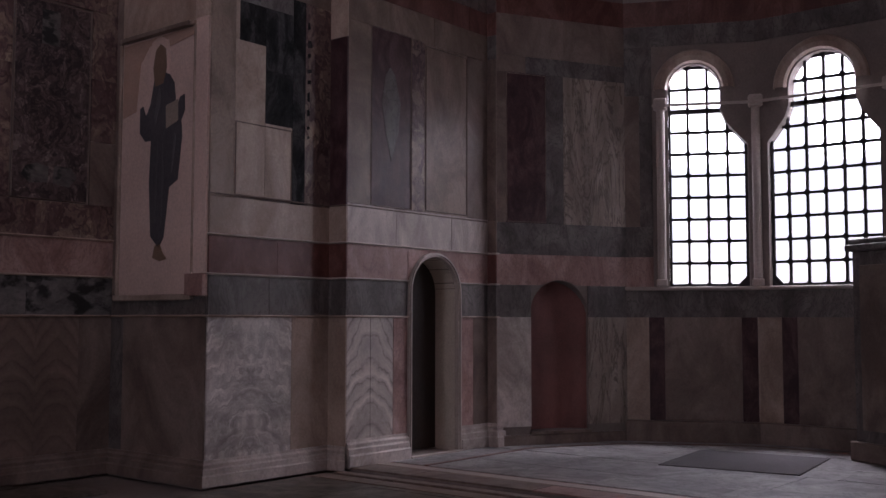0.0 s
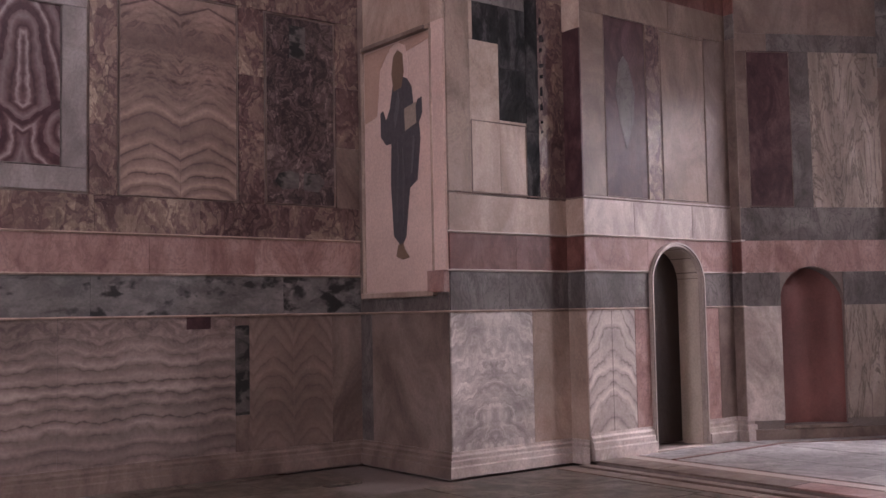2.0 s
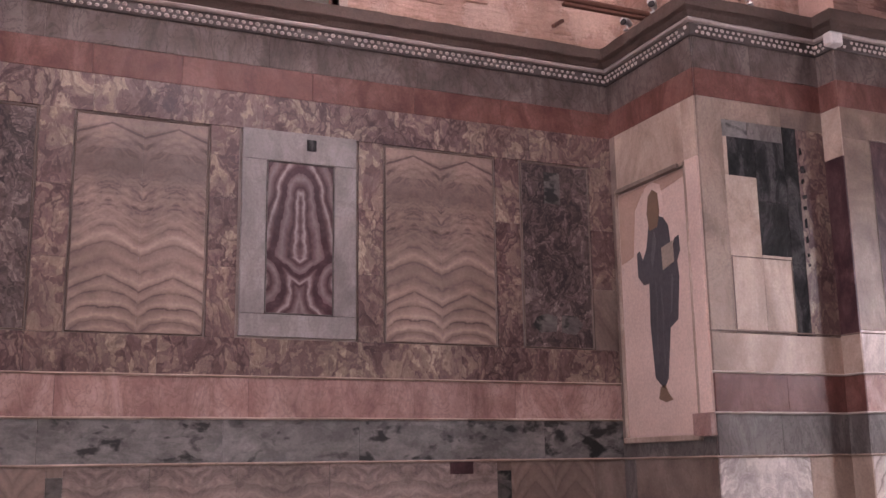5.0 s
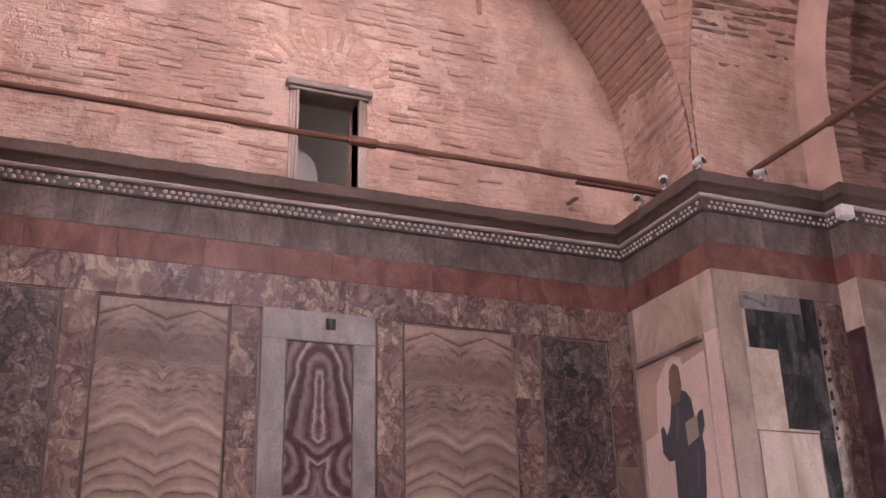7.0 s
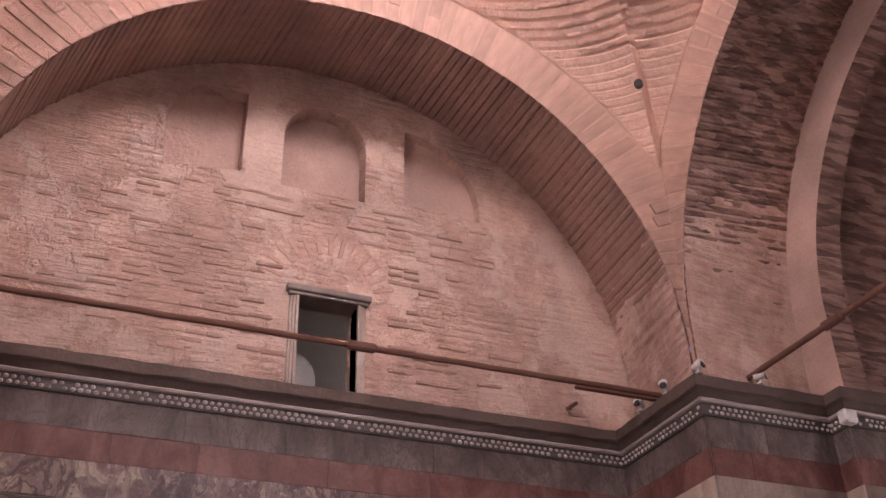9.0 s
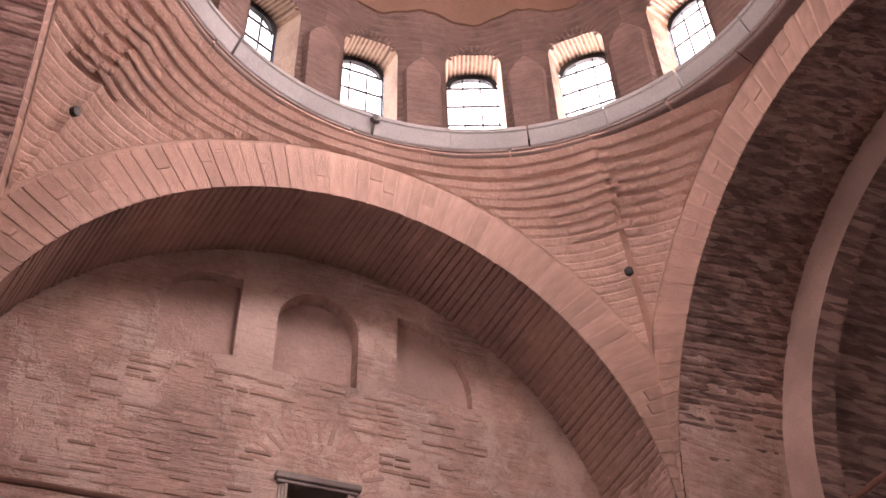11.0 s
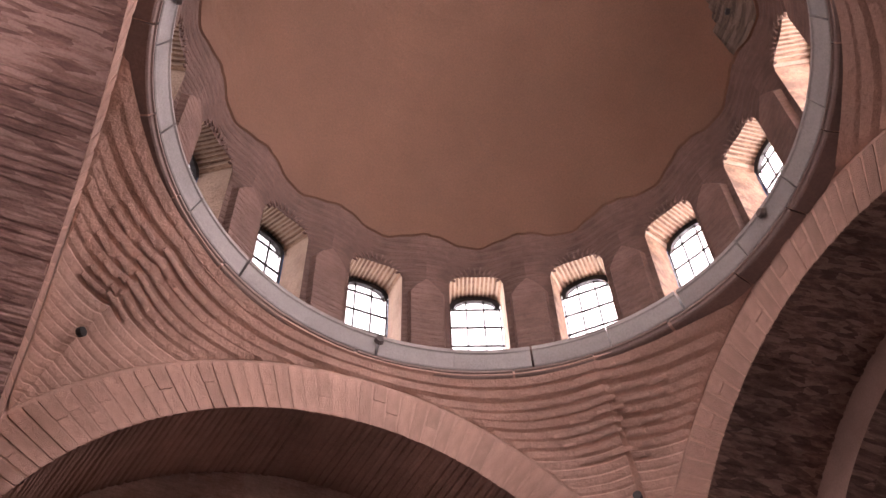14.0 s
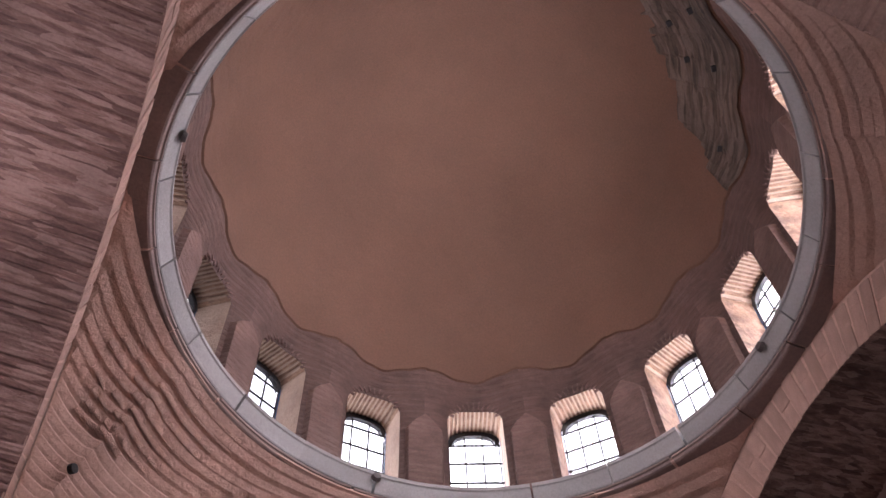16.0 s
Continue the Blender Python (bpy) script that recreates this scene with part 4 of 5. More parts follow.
for u0, u1, m_ in PANELS:
    course_h = (Z_PTOP - Z_PANEL) / 3
    for j in range(3):
        fn.slab(edge, u0 - 0.03, Z_PANEL - 0.02 + j * course_h, Z_PANEL - 0.02 + (j + 1) * course_h + (0.05 if j == 2 else 0), BRECCIA)
    edge = u1 + 0.03
    if m_ is not None:
        if m_ is DARKBRECCIA:
            fn.slab(u0, u1, Z_PANEL, Z_PTOP, m_, 0.02)
        else:
            mid = (u0 + u1) / 2
            fn.slab(u0, mid, Z_PANEL, Z_PTOP, m_, 0.02, gap=0.0004)
            fn.slab(mid, u1, Z_PANEL, Z_PTOP, m_, 0.0195, gap=0.0004)
        # brown edging; along the top it draws the panel's shadow line in colour
        fn.edging(u0, u1, Z_PANEL, Z_PTOP, BROWNM, 0.012, 0.028)
for j in range(3):
    fn.slab(edge, EX, Z_PANEL - 0.02 + j * course_h, Z_PANEL - 0.02 + (j + 1) * course_h + (0.05 if j == 2 else 0), BRECCIA if j else BROWNM)
# grey-framed agate panel
u0, u1 = 2.15, 3.325
for a, b, c, d in ((u0, u1, Z_PANEL, 3.05), (u0, u1, 4.59, Z_PTOP + 0.04), (u0, 2.395, 3.05, 4.59), (3.095, u1, 3.05, 4.59)):
    fn.slab(a, b, c, d, GREYFRAME, 0.035, "panel_frame", "pale grey marble border", gap=0.0015)
fn.slab(2.395, 3.095, 3.05, 4.59, AGATE, 0.022, "agate_panel", "dark purple figured agate slab with mirrored veins")
fn.edging(2.41, 3.08, 3.065, 4.575, SLATE, 0.014, 0.042)
fn.slab(2.80, 2.90, 4.72, 4.84, BLACKM, 0.038, "dark_inset")
fn.slab(5.52, 5.72, 4.42, 4.78, DARKVERDE, 0.023, "dark_inset")
for o in ([(5.33, 3.06), (5.42, 2.98), (5.62, 3.0), (5.63, 3.16), (5.5, 3.19), (5.38, 3.15)], [(5.68, 2.99), (5.86, 2.97), (5.95, 3.08), (5.88, 3.17), (5.69, 3.18)]):
    fn.shape(o, 0.004, DARKVERDE, "dark_inset", off=0.02)

# pier, face with the mosaic
fp.slab(0.0, 0.24, Z_SKIRT, Z_DADO, SLATE)
fp.slab(0.24, 1.6, Z_SKIRT, Z_DADO, BROWNM, label="brown marble slab")
fp.slab(0.0, 1.6, Z_DADO, 1.83, SLATE)
fp.slab(0.0, 0.13, 1.83, Z_RED, BROWNM)
fp.slab(0.13, 1.38, 4.62, Z_RED, CREAM)
fp.slab(1.38, 1.6, 4.62, Z_RED, CREAM)
fp.slab(0.0, 1.6, Z_RED, Z_SLATE, RED)
fp.slab(0.0, 1.6, Z_SLATE, Z_BEAD, UPSLATE)
fp.slab(1.40, 1.6, 2.06, 4.62, ICONPALE, 0.03, "corner_strip", "pale pink stone strip")
fp.slab(1.33, 1.61, 1.84, 2.06, ROSE, 0.07, "corner_block")

icon = thing("mosaic_panel", "peach mosaic panel with a plain dark robed shape", "mosaic")
ficon = Face((EX, NW), (0, -1), icon)
ficon.slab(0.14, 1.38, 1.86, 4.56, ICONPALE, 0.018, "mosaic_ground", "pale peach mosaic ground", gap=0.0)
ficon.shape([(0.16, 3.75), (0.40, 3.80), (0.46, 4.30), (0.62, 4.47), (0.90, 4.40), (1.36, 4.47), (1.36, 4.55), (0.16, 4.53)], 0.006, ICON, "mosaic_upper", "darker peach patch", off=0.018)
robe = [(u + 0.07, v) for u, v in [(0.62, 2.46), (0.76, 2.34), (0.84, 2.44), (0.92, 2.95), (1.06, 3.02), (1.12, 3.45), (1.10, 3.62), (1.16, 3.72), (1.15, 3.88), (1.08, 3.86), (1.02, 3.72), (0.98, 4.02), (0.90, 4.12), (0.78, 4.17), (0.64, 4.08), (0.58, 3.84), (0.50, 3.72), (0.45, 3.84), (0.40, 3.82), (0.40, 3.56), (0.50, 3.46), (0.60, 3.46), (0.58, 3.02)]]
ficon.shape([(0.62, 4.05), (0.60, 4.28), (0.66, 4.50), (0.80, 4.55), (0.95, 4.48), (0.99, 4.28), (0.96, 4.05)], 0.0065, ICONPALE, "halo_shape", "pale round patch", off=0.018)
for pts_ in ([(0.74, 2.6), (0.77, 2.6), (0.80, 3.30), (0.78, 3.50)], [(0.86, 2.55), (0.88, 2.6), (0.90, 3.1), (0.87, 3.42)], [(1.02, 3.1), (1.04, 3.1), (1.10, 3.45), (1.07, 3.5)], [(0.72, 3.7), (0.75, 3.62), (0.84, 3.9), (0.80, 4.02)]):
    ficon.shape(pts_, 0.0105, FOLD, "fold_line", "grey fold", off=0.018)
ficon.shape(robe, 0.008, ROBE, "robe_shape", "plain dark blue-grey robed shape", off=0.018)
ficon.shape([(u + 0.07, v) for u, v in [(0.66, 4.02), (0.62, 4.22), (0.66, 4.40), (0.74, 4.46), (0.83, 4.40), (0.85, 4.20), (0.80, 4.04)]], 0.010, BUFF, "head_shape", "plain buff oval", off=0.018)
ficon.shape([(u + 0.07, v) for u, v in [(0.86, 3.56), (1.06, 3.62), (1.05, 3.84), (0.85, 3.80)]], 0.012, BOOK, "book_shape", "pale rectangle", off=0.018)
ficon.shape([(u + 0.07, v) for u, v in [(0.66, 2.24), (0.78, 2.20), (0.90, 2.22), (0.82, 2.30), (0.78, 2.38), (0.70, 2.36)]], 0.008, BUFF, "foot_shape", "buff patch", off=0.018)
bm = bmesh.new()
for a, b, c, d, w in ((0.10, 1.42, 1.80, 1.86, 0.07), (0.13, 1.39, 4.56, 4.61, 0.06), (0.10, 0.14, 1.86, 4.56, 0.045), (1.38, 1.41, 1.86, 4.56, 0.045)):
    add_box(bm, (a, c, 0.001), (b, d, w), ficon.m, 0.008)
part("mosaic_frame", bm, CREAM, icon, "thin cream stone frame")
# brown rather than the frame's cream: shade at the top put into colour
ficon.slab(0.20, 1.34, 4.555, 4.60, BROWNM, 0.09, "frame_hood", "dark shadowed top moulding")

# pier, face beside the sanctuary
fq.slab(0.0, 1.10, Z_SKIRT, Z_DADO, CLOUD, label="pale grey mirrored marble slab")
fq.slab(1.10, BX - EX, Z_SKIRT, Z_DADO, CREAM)
course(fq, 0.0, BX - EX, Z_DADO, Z_GREEN, SLATE, 0.8, seed=11)
course(fq, 0.0, BX - EX, Z_GREEN, Z_ROSE, RED, 0.9, seed=12)
fq.slab(0.0, BX - EX, Z_ROSE, 2.83, CREAM)
fq.slab(0.0, 0.30, 2.83, Z_RED, TAN)
fq.slab(0.30, 0.70, 2.85, 4.45, CREAM)
fq.slab(0.70, 1.08, 2.85, 3.64, CREAM)
fq.edging(0.32, 1.06, 2.87, 3.60, BROWNM, 0.014, 0.03)
fq.slab(0.35, 0.70, 4.45, 4.86, BLACKM, 0.022)
fq.slab(0.30, 0.35, 4.45, 4.86, CREAM)
fq.slab(0.70, 1.08, 3.64, 4.20, BLACKM, 0.022)
fq.slab(0.70, 1.08, 4.20, 4.86, BLACKM, 0.024)
fq.slab(0.30, 0.62, 4.86, 5.04, VERDE)
fq.slab(0.62, 1.08, 4.86, 5.04, SLATE)
fq.slab(0.30, 1.08, 5.04, Z_RED, TAN)
fq.slab(1.08, 1.26, 2.83, 3.55, BLACKM, 0.022)
fq.slab(1.08, 1.26, 3.55, 5.04, BLACKM, 0.026)
fq.slab(1.26, BX - EX, 2.83, 5.04, BRECCIA)
fq.slab(1.08, BX - EX, 5.04, Z_RED, BROWNM)
rnd = random.Random(31)
z = 3.55
while z < 4.85:
    h = rnd.uniform(0.04, 0.11)
    w = rnd.uniform(0.03, 0.08)
    fq.shape([(1.29, z), (1.29 + w, z + rnd.uniform(0, 0.03)), (1.29 + w * rnd.uniform(0.5, 1), z + h), (1.29, z + h * 0.8)], 0.004, BLACKM, "dark_inset", off=0.02)
    z += h + rnd.uniform(0.05, 0.12)
course(fq, 0.0, BX - EX, Z_RED, Z_SLATE, RED, 0.55, seed=13)
course(fq, 0.0, BX - EX, Z_SLATE, Z_BEAD, UPSLATE, 0.9, seed=14)

# the step forward to the sanctuary wall
w = NY - BY
for z0, z1, m_ in ((Z_SKIRT, Z_DADO, CREAM), (Z_DADO, Z_GREEN, SLATE), (Z_GREEN, Z_ROSE, RED), (Z_ROSE, 2.86, CREAM), (2.86, 4.72, RED), (4.72, Z_RED, CREAM), (Z_RED, Z_SLATE, RED), (Z_SLATE, Z_BEAD, UPSLATE)):
    fb.slab(0.0, w + (0.02 if m_ is not RED or z0 < 2.8 else 0.02), z0, z1, m_ if z0 != 2.86 else PORPHYRY)

# sanctuary wall
DL, DR, DS = 1.05, 1.90, 1.925
PLINTH = 0.31
bm_.slab(0.0, 0.375, PLINTH, Z_DADO, CHEVRON, gap=0.0015)
bm_.slab(0.375, 0.75, PLINTH, Z_DADO, CHEVRON, gap=0.0015)
bm_.slab(0.75, DL - 0.045, PLINTH, Z_DADO, ROSE)
bm_.slab(DR + 0.045, 2.24, PLINTH, Z_DADO, ROSE)
bm_.slab(2.24, JAMB - BX, PLINTH, Z_DADO, BROWNM)
for a, b in ((0.0, DL - 0.05), (DR + 0.05, JAMB - BX)):
    bm_.slab(a, b, Z_DADO, Z_GREEN, SLATE)
    bm_.slab(a, b, Z_GREEN, Z_ROSE, ROSE)
HC, HR = (DL + DR) / 2, (DR - DL) / 2 + 0.05
head = [(DL - 0.05, Z_GREEN)] + [(HC - HR * math.cos(a), DS + HR * math.sin(a)) for a in [radians(d) for d in range(18, 163, 12)]] + [(DR + 0.05, Z_GREEN), (DR + 0.05, Z_ROSE), (DL - 0.05, Z_ROSE)]
bm_.shape(head, 0.02, ROSE, "marble_slab")
course(bm_, 0.0, JAMB - BX, Z_ROSE, 2.88, PROCON, 0.95, seed=21)
bm_.slab(0.0, 0.37, 2.88, 4.92, TAN)
bm_.slab(0.37, 1.04, 2.88, 4.92, PORPHYRY, label="dark purple porphyry slab with a pale lozenge")
bm_.shape([(0.70, 3.42), (0.82, 3.75), (0.86, 4.10), (0.76, 4.42), (0.68, 4.50), (0.60, 4.40), (0.54, 4.08), (0.60, 3.75)], 0.0025, SLATE, "pale_lozenge", off=0.02)
bm_.edging(0.37, 1.04, 2.89, 4.92, BROWNM, 0.012, 0.03)
bm_.slab(1.06, 1.30, 2.88, 4.92, BRECCIA)
bm_.slab(1.30, 2.12, 2.88, 4.92, TAN)
bm_.edging(1.32, 2.10, 2.91, 4.88, BROWNM, 0.012, 0.03)
bm_.slab(2.12, JAMB - BX, 2.88, 4.92, BROWNM)
course(bm_, 0.0, JAMB - BX, 4.92, Z_RED, TAN, 1.2, seed=22)
course(bm_, 0.0, JAMB - BX, Z_RED, Z_SLATE, RED, 0.9, seed=23)
course(bm_, 0.0, JAMB - BX, Z_SLATE, Z_BEAD, UPSLATE, 1.2, seed=24)
doorway = structure("door_1", "arched doorway with a pale moulded marble surround and a dark sheet for the unlit room", "doorway")
fd = Face((BX, BY), (1, 0), doorway)
holed_plate("door_frame", arch_outline(DL - 0.055, DR + 0.055, BEMA, DS, 20), [arch_outline(DL - 0.004, DR + 0.004, BEMA - 0.05, DS, 20)], 0.05, fd.m, FRAMEM, doorway, "pale marble door surround")
holed_plate("door_frame_bead", arch_outline(DL - 0.045, DR + 0.045, BEMA, DS, 20), [arch_outline(DL - 0.025, DR + 0.025, BEMA - 0.05, DS, 20)], 0.07, fd.m, FRAMEM, doorway)
bm = bmesh.new()
pts = arch_outline(DL + 0.002, DR - 0.002, BEMA, DS, 20)
grid(bm, [[fd.m @ Vector((u, v, 0.0)), fd.m @ Vector((u, v, -0.70))] for u, v in pts[1:] + pts[:1]])
part("door_reveal", bm, DOORPLASTER, doorway, "cream plastered reveal")
fd.slab(DL - 0.05, DR + 0.05, 0.0, BEMA + 0.015, FRAMEM, 0.10, "threshold")
fd.shape(rect(DL + 0.01, DL + 0.16, DS - 0.14, DS + 0.16), 0.12, WOOD, "dark_bracket", "dark carved bracket at the arch spring", off=-0.2)
# dark sheet added across the opening in place of the unlit room's darkness
fd.shape(arch_outline(DL + 0.004, DR - 0.004, BEMA + 0.02, DS, 20), 0.05, WOOD, "door_leaf", "dark sheet standing in for the unlit room behind", off=-0.36)

# apse faces
# jamb's west side: darker stones picked to carry its shade
for z0, z1, m_ in ((Z_SKIRT, Z_DADO, BROWNM), (Z_DADO, Z_GREEN, SLATE), (Z_GREEN, Z_ROSE, RED), (Z_ROSE, 2.86, BROWNM), (2.86, 4.95, BROWNM), (4.95, Z_RED, SLATE), (Z_RED, Z_SLATE, RED), (Z_SLATE, Z_BEAD, UPSLATE)):
    fj.slab(0.0, BY - JY + 0.02, z0, z1, m_)
f0 = FACETS[0]
F0, FE = 0.282, f0.length
NC, NR = (NI0 + NI1) / 2, (NI1 - NI0) / 2
f0.slab(F0, NI0, 0.26, Z_DADO, PROCON)
f0.slab(NI1, FE, 0.26, Z_DADO, VEINED, label="tan marble slab with slanting veins")
f0.slab(F0, NI0, Z_DADO, Z_GREEN, SLATE)
f0.slab(NI1, FE, Z_DADO, Z_GREEN, SLATE)
hd = [(F0, Z_GREEN), (NC - 0.28, Z_GREEN)] + [(NC - NR * math.cos(a), 1.71 + NR * math.sin(a)) for a in [radians(d) for d in range(58, 123, 8)]] + [(NC + 0.28, Z_GREEN), (FE, Z_GREEN), (FE, Z_ROSE), (F0, Z_ROSE)]
f0.shape(hd, 0.02, ROSE, "marble_slab")
bm = bmesh.new()
rows = []
for i in range(17):
    a = math.pi * i / 16
    rows.append([f0.m @ Vector((NC - (NR + 0.005) * math.cos(a), v, -0.012 - 0.22 * math.sin(a))) for v in (0.18, 0.9, 1.5, 2.16)])
grid(bm, rows)
niche = part("niche_back", bm, REDNICHE, apse, "rounded red stone niche")
for f_ in niche.data.polygons:
    f_.use_smooth = True
f0.slab(NI0 - 0.02, NI1 + 0.02, 0.16, 0.20, BROWNM, 0.06, "niche_ledge")
f0.slab(F0, FE, Z_ROSE, 2.85, SLATE)
for a, b, m_ in ((F0, 0.42, BROWNM), (0.42, 0.99, PORPHYRY), (0.99, 1.25, SLATE), (1.25, FE, VEINED)):
    f0.slab(a, b, 2.85, 4.80, m_)
f0.edging(0.43, 0.98, 2.87, 4.78, BROWNM, 0.010, 0.026)
f0.slab(F0, 0.70, 4.80, 5.02, BROWNM)
f0.slab(0.70, FE, 4.80, 5.02, SLATE)
for i, f in enumerate(FACETS):
    course(f, 0.0 if i else 0.282, f.length, 5.28 if i in LIGHTS else 5.02, 5.56, SLATE if i else BROWNM, 1.0, seed=40 + i)
    course(f, 0.0 if i else 0.282, f.length, 5.56, 5.90, RED, 1.0, seed=50 + i)
    if i:
        for a, b, m_ in ((0.0, 0.30, CREAM), (0.30, 0.50, PORPHYRY), (0.50, 1.48, BROWNM), (1.48, 1.68, PORPHYRY), (1.68, f.length, CREAM)):
            f.slab(a, b, 0.30, Z_DADO, m_)
        course(f, 0.0, f.length, Z_DADO, SILL - 0.05, SLATE, 1.0, seed=60 + i)
    if i == 1:
        f.slab(0.0, 0.37, SILL, Z_ROSE, ROSE)
        f.slab(0.0, 0.37, Z_ROSE, 2.85, SLATE)
        f.slab(0.0, 0.20, 2.85, 4.62, BROWNM)
        f.slab(0.20, 0.37, 2.85, 4.62, SLATE)
        f.slab(0.0, 0.37, 4.62, 5.28, SLATE)
    if i == 4:
        f.slab(0.0, f.length, SILL, 5.02, BROWNM)
    if i == 3:
        f.slab(1.40, f.length, SILL, 5.28, SLATE)

# ---- mouldings that run round all the faces ----
PATH = [(-1.05, NW, 0, -1), (EX, NW, -1, -1), (EX, NY, -1, -1), (BX, NY, -1, -1), (BX, BY, -1, -1), (JAMB, BY, -1, -1), (JAMB, JY, -1, -1), (10.75, JY, 0, -1)]


def run(z, path=PATH):
    return [((x, y, z), (dx, dy)) for x, y, dx, dy in path]


trim = structure("trim", "thin pale marble fillets between the coloured bands", "moulding")
FIL = [(0.0, 0.0), (0.034, 0.002), (0.044, 0.012), (0.034, 0.024), (0.0, 0.026)]
DOOR_A, DOOR_B = (BX + DL - 0.05, BY, 0, -1), (BX + DR + 0.05, BY, 0, -1)
sweep("fillet", FIL, run(Z_DADO - 0.015, PATH[:5] + [DOOR_A]), CREAM, trim, worn=0.003)
sweep("fillet", FIL, run(Z_DADO - 0.015, [DOOR_B] + PATH[5:]), CREAM, trim, worn=0.003)
sweep("fillet", FIL, run(Z_GREEN - 0.012, PATH[:1] + [(EX, NW, 0, -1)]), CREAM, trim, worn=0.003)
sweep("fillet", FIL, run(Z_GREEN - 0.012, PATH[2:5] + [DOOR_A]), FRAMEM, trim, worn=0.003)
sweep("fillet", FIL, run(Z_GREEN - 0.012, [DOOR_B] + PATH[5:]), FRAMEM, trim, worn=0.003)
sweep("fillet", FIL, run(Z_ROSE - 0.012, PATH[:1] + [(EX, NW, 0, -1)]), CREAM, trim, worn=0.003)
sweep("fillet", FIL, run(Z_ROSE - 0.012, PATH[2:]), FRAMEM, trim, worn=0.003)
sweep("dark_rebate", [(0.0, 0.0), (0.026, 0.0), (0.03, 0.008), (0.026, 0.016), (0.0, 0.016)], run(2.845, PATH[2:]), BROWNM, trim)
for i, f in enumerate(FACETS):
    bm = bmesh.new()
    add_box(bm, (0.80 if i == 0 else -0.01, SILL - 0.05, 0.0), (f.length + 0.01, SILL, 0.06), f.m, 0.012)
    if i == 0:
        bm.free()
        continue
    part("window_ledge", bm, FRAMEM, trim, "pale stone ledge")
skirt = structure("baseboard", "stepped grey marble plinth moulding", "plinth")
SK = [(0.0, -0.01), (0.085, 0.0), (0.085, 0.10), (0.065, 0.115), (0.065, 0.16), (0.045, 0.175), (0.05, 0.205), (0.025, 0.225), (0.022, 0.25), (0.0, 0.25)]
sweep("plinth_moulding", SK, run(0.0, PATH[:3]), BROWNM, skirt, "dark brown plinth")
sweep("plinth_moulding", SK, run(0.0, PATH[2:5]), PROCON, skirt, worn=0.004)
sweep("plinth_moulding", [(o, u * 1.15) for o, u in SK], run(BEMA, [(BX, BY, 0, -1), (BX + DL - 0.055, BY, 0, -1)]), PROCON, skirt, worn=0.004)
sweep("plinth_moulding", [(o, u * 1.15) for o, u in SK], run(BEMA, [(BX + DR + 0.055, BY, 0, -1), *PATH[5:]]), PROCON, skirt, worn=0.004)
for f in FACETS[1:4]:
    bm = bmesh.new()
    add_box(bm, (-0.02, 0.0, 0.0), (f.length + 0.02, 0.30, 0.10), f.m, 0.02)
    part("plinth_moulding", bm, BROWNM, skirt)
bm = bmesh.new()
add_box(bm, (0.285, 0.0, 0.0), (f0.length + 0.02, 0.16, 0.05), f0.m, 0.015)
part("plinth_moulding", bm, BROWNM, skirt)

cornice = structure("cornice", "carved marble cornice with a dark projecting top slab", "cornice")
sweep("cornice_bed", [(0.0, 0.0), (0.04, 0.0), (0.05, 0.02), (0.055, 0.13), (0.0, 0.13)], run(Z_BEAD), BEDM, cornice)
sweep("cornice_fillet", [(0.0, 0.0), (0.10, 0.0), (0.115, 0.018), (0.10, 0.036), (0.0, 0.036)], run(Z_BEAD + 0.132), BEAD, cornice, "pale edge moulding", worn=0.004)
sweep("cornice_top", [(0.0, 0.0), (0.11, 0.0), (0.15, 0.05), (0.19, 0.07), (0.20, 0.08), (0.20, 0.20), (0.0, 0.27)], run(Z_BEAD + 0.17), LEADGREY, cornice, "dark weathered top slab", worn=0.009)
# carved bosses of the cornice, in a lattice
bm = bmesh.new()
rnd = random.Random(5)
for (x0, y0, dx, dy), (x1, y1, *_) in zip(PATH, PATH[1:]):
    L = math.hypot(x1 - x0, y1 - y0)
    if L < 0.1:
        continue
    t = Vector(((x1 - x0) / L, (y1 - y0) / L, 0))
    n = Vector((t.y, -t.x, 0))
    for j in range(int(L / 0.072)):
        for row in range(2):
            if rnd.random() < 0.06:
                continue
            c = Vector((x0, y0, 0)) + t * (0.04 + j * 0.072 + row * 0.036) + n * 0.056
            c.z = Z_BEAD + 0.036 + row * 0.056
            s = rnd.uniform(0.8, 1.1)
            tip = bm.verts.new(c + n * 0.026)
            q = [bm.verts.new(c + t * (0.026 * s) * math.cos(a) + Vector((0, 0, 0.023 * s)) * math.sin(a)) for a in [k_ * math.pi / 3 for k_ in range(6)]]
            for k_ in range(6):
                bm.faces.new((q[k_], q[(k_ + 1) % 6], tip))
bmesh.ops.recalc_face_normals(bm, faces=bm.faces[:])
tagged(part("carved_bosses", bm, BEAD, cornice, "small pale carved bosses in two rows"), kind="stuff")
box("repaired_corner", (BX - 0.16, BY - 0.15, Z_BEAD + 0.0), (BX + 0.02, BY - 0.02, Z_BEAD + 0.15), WHITE, cornice, "white plaster repair", 0.02)

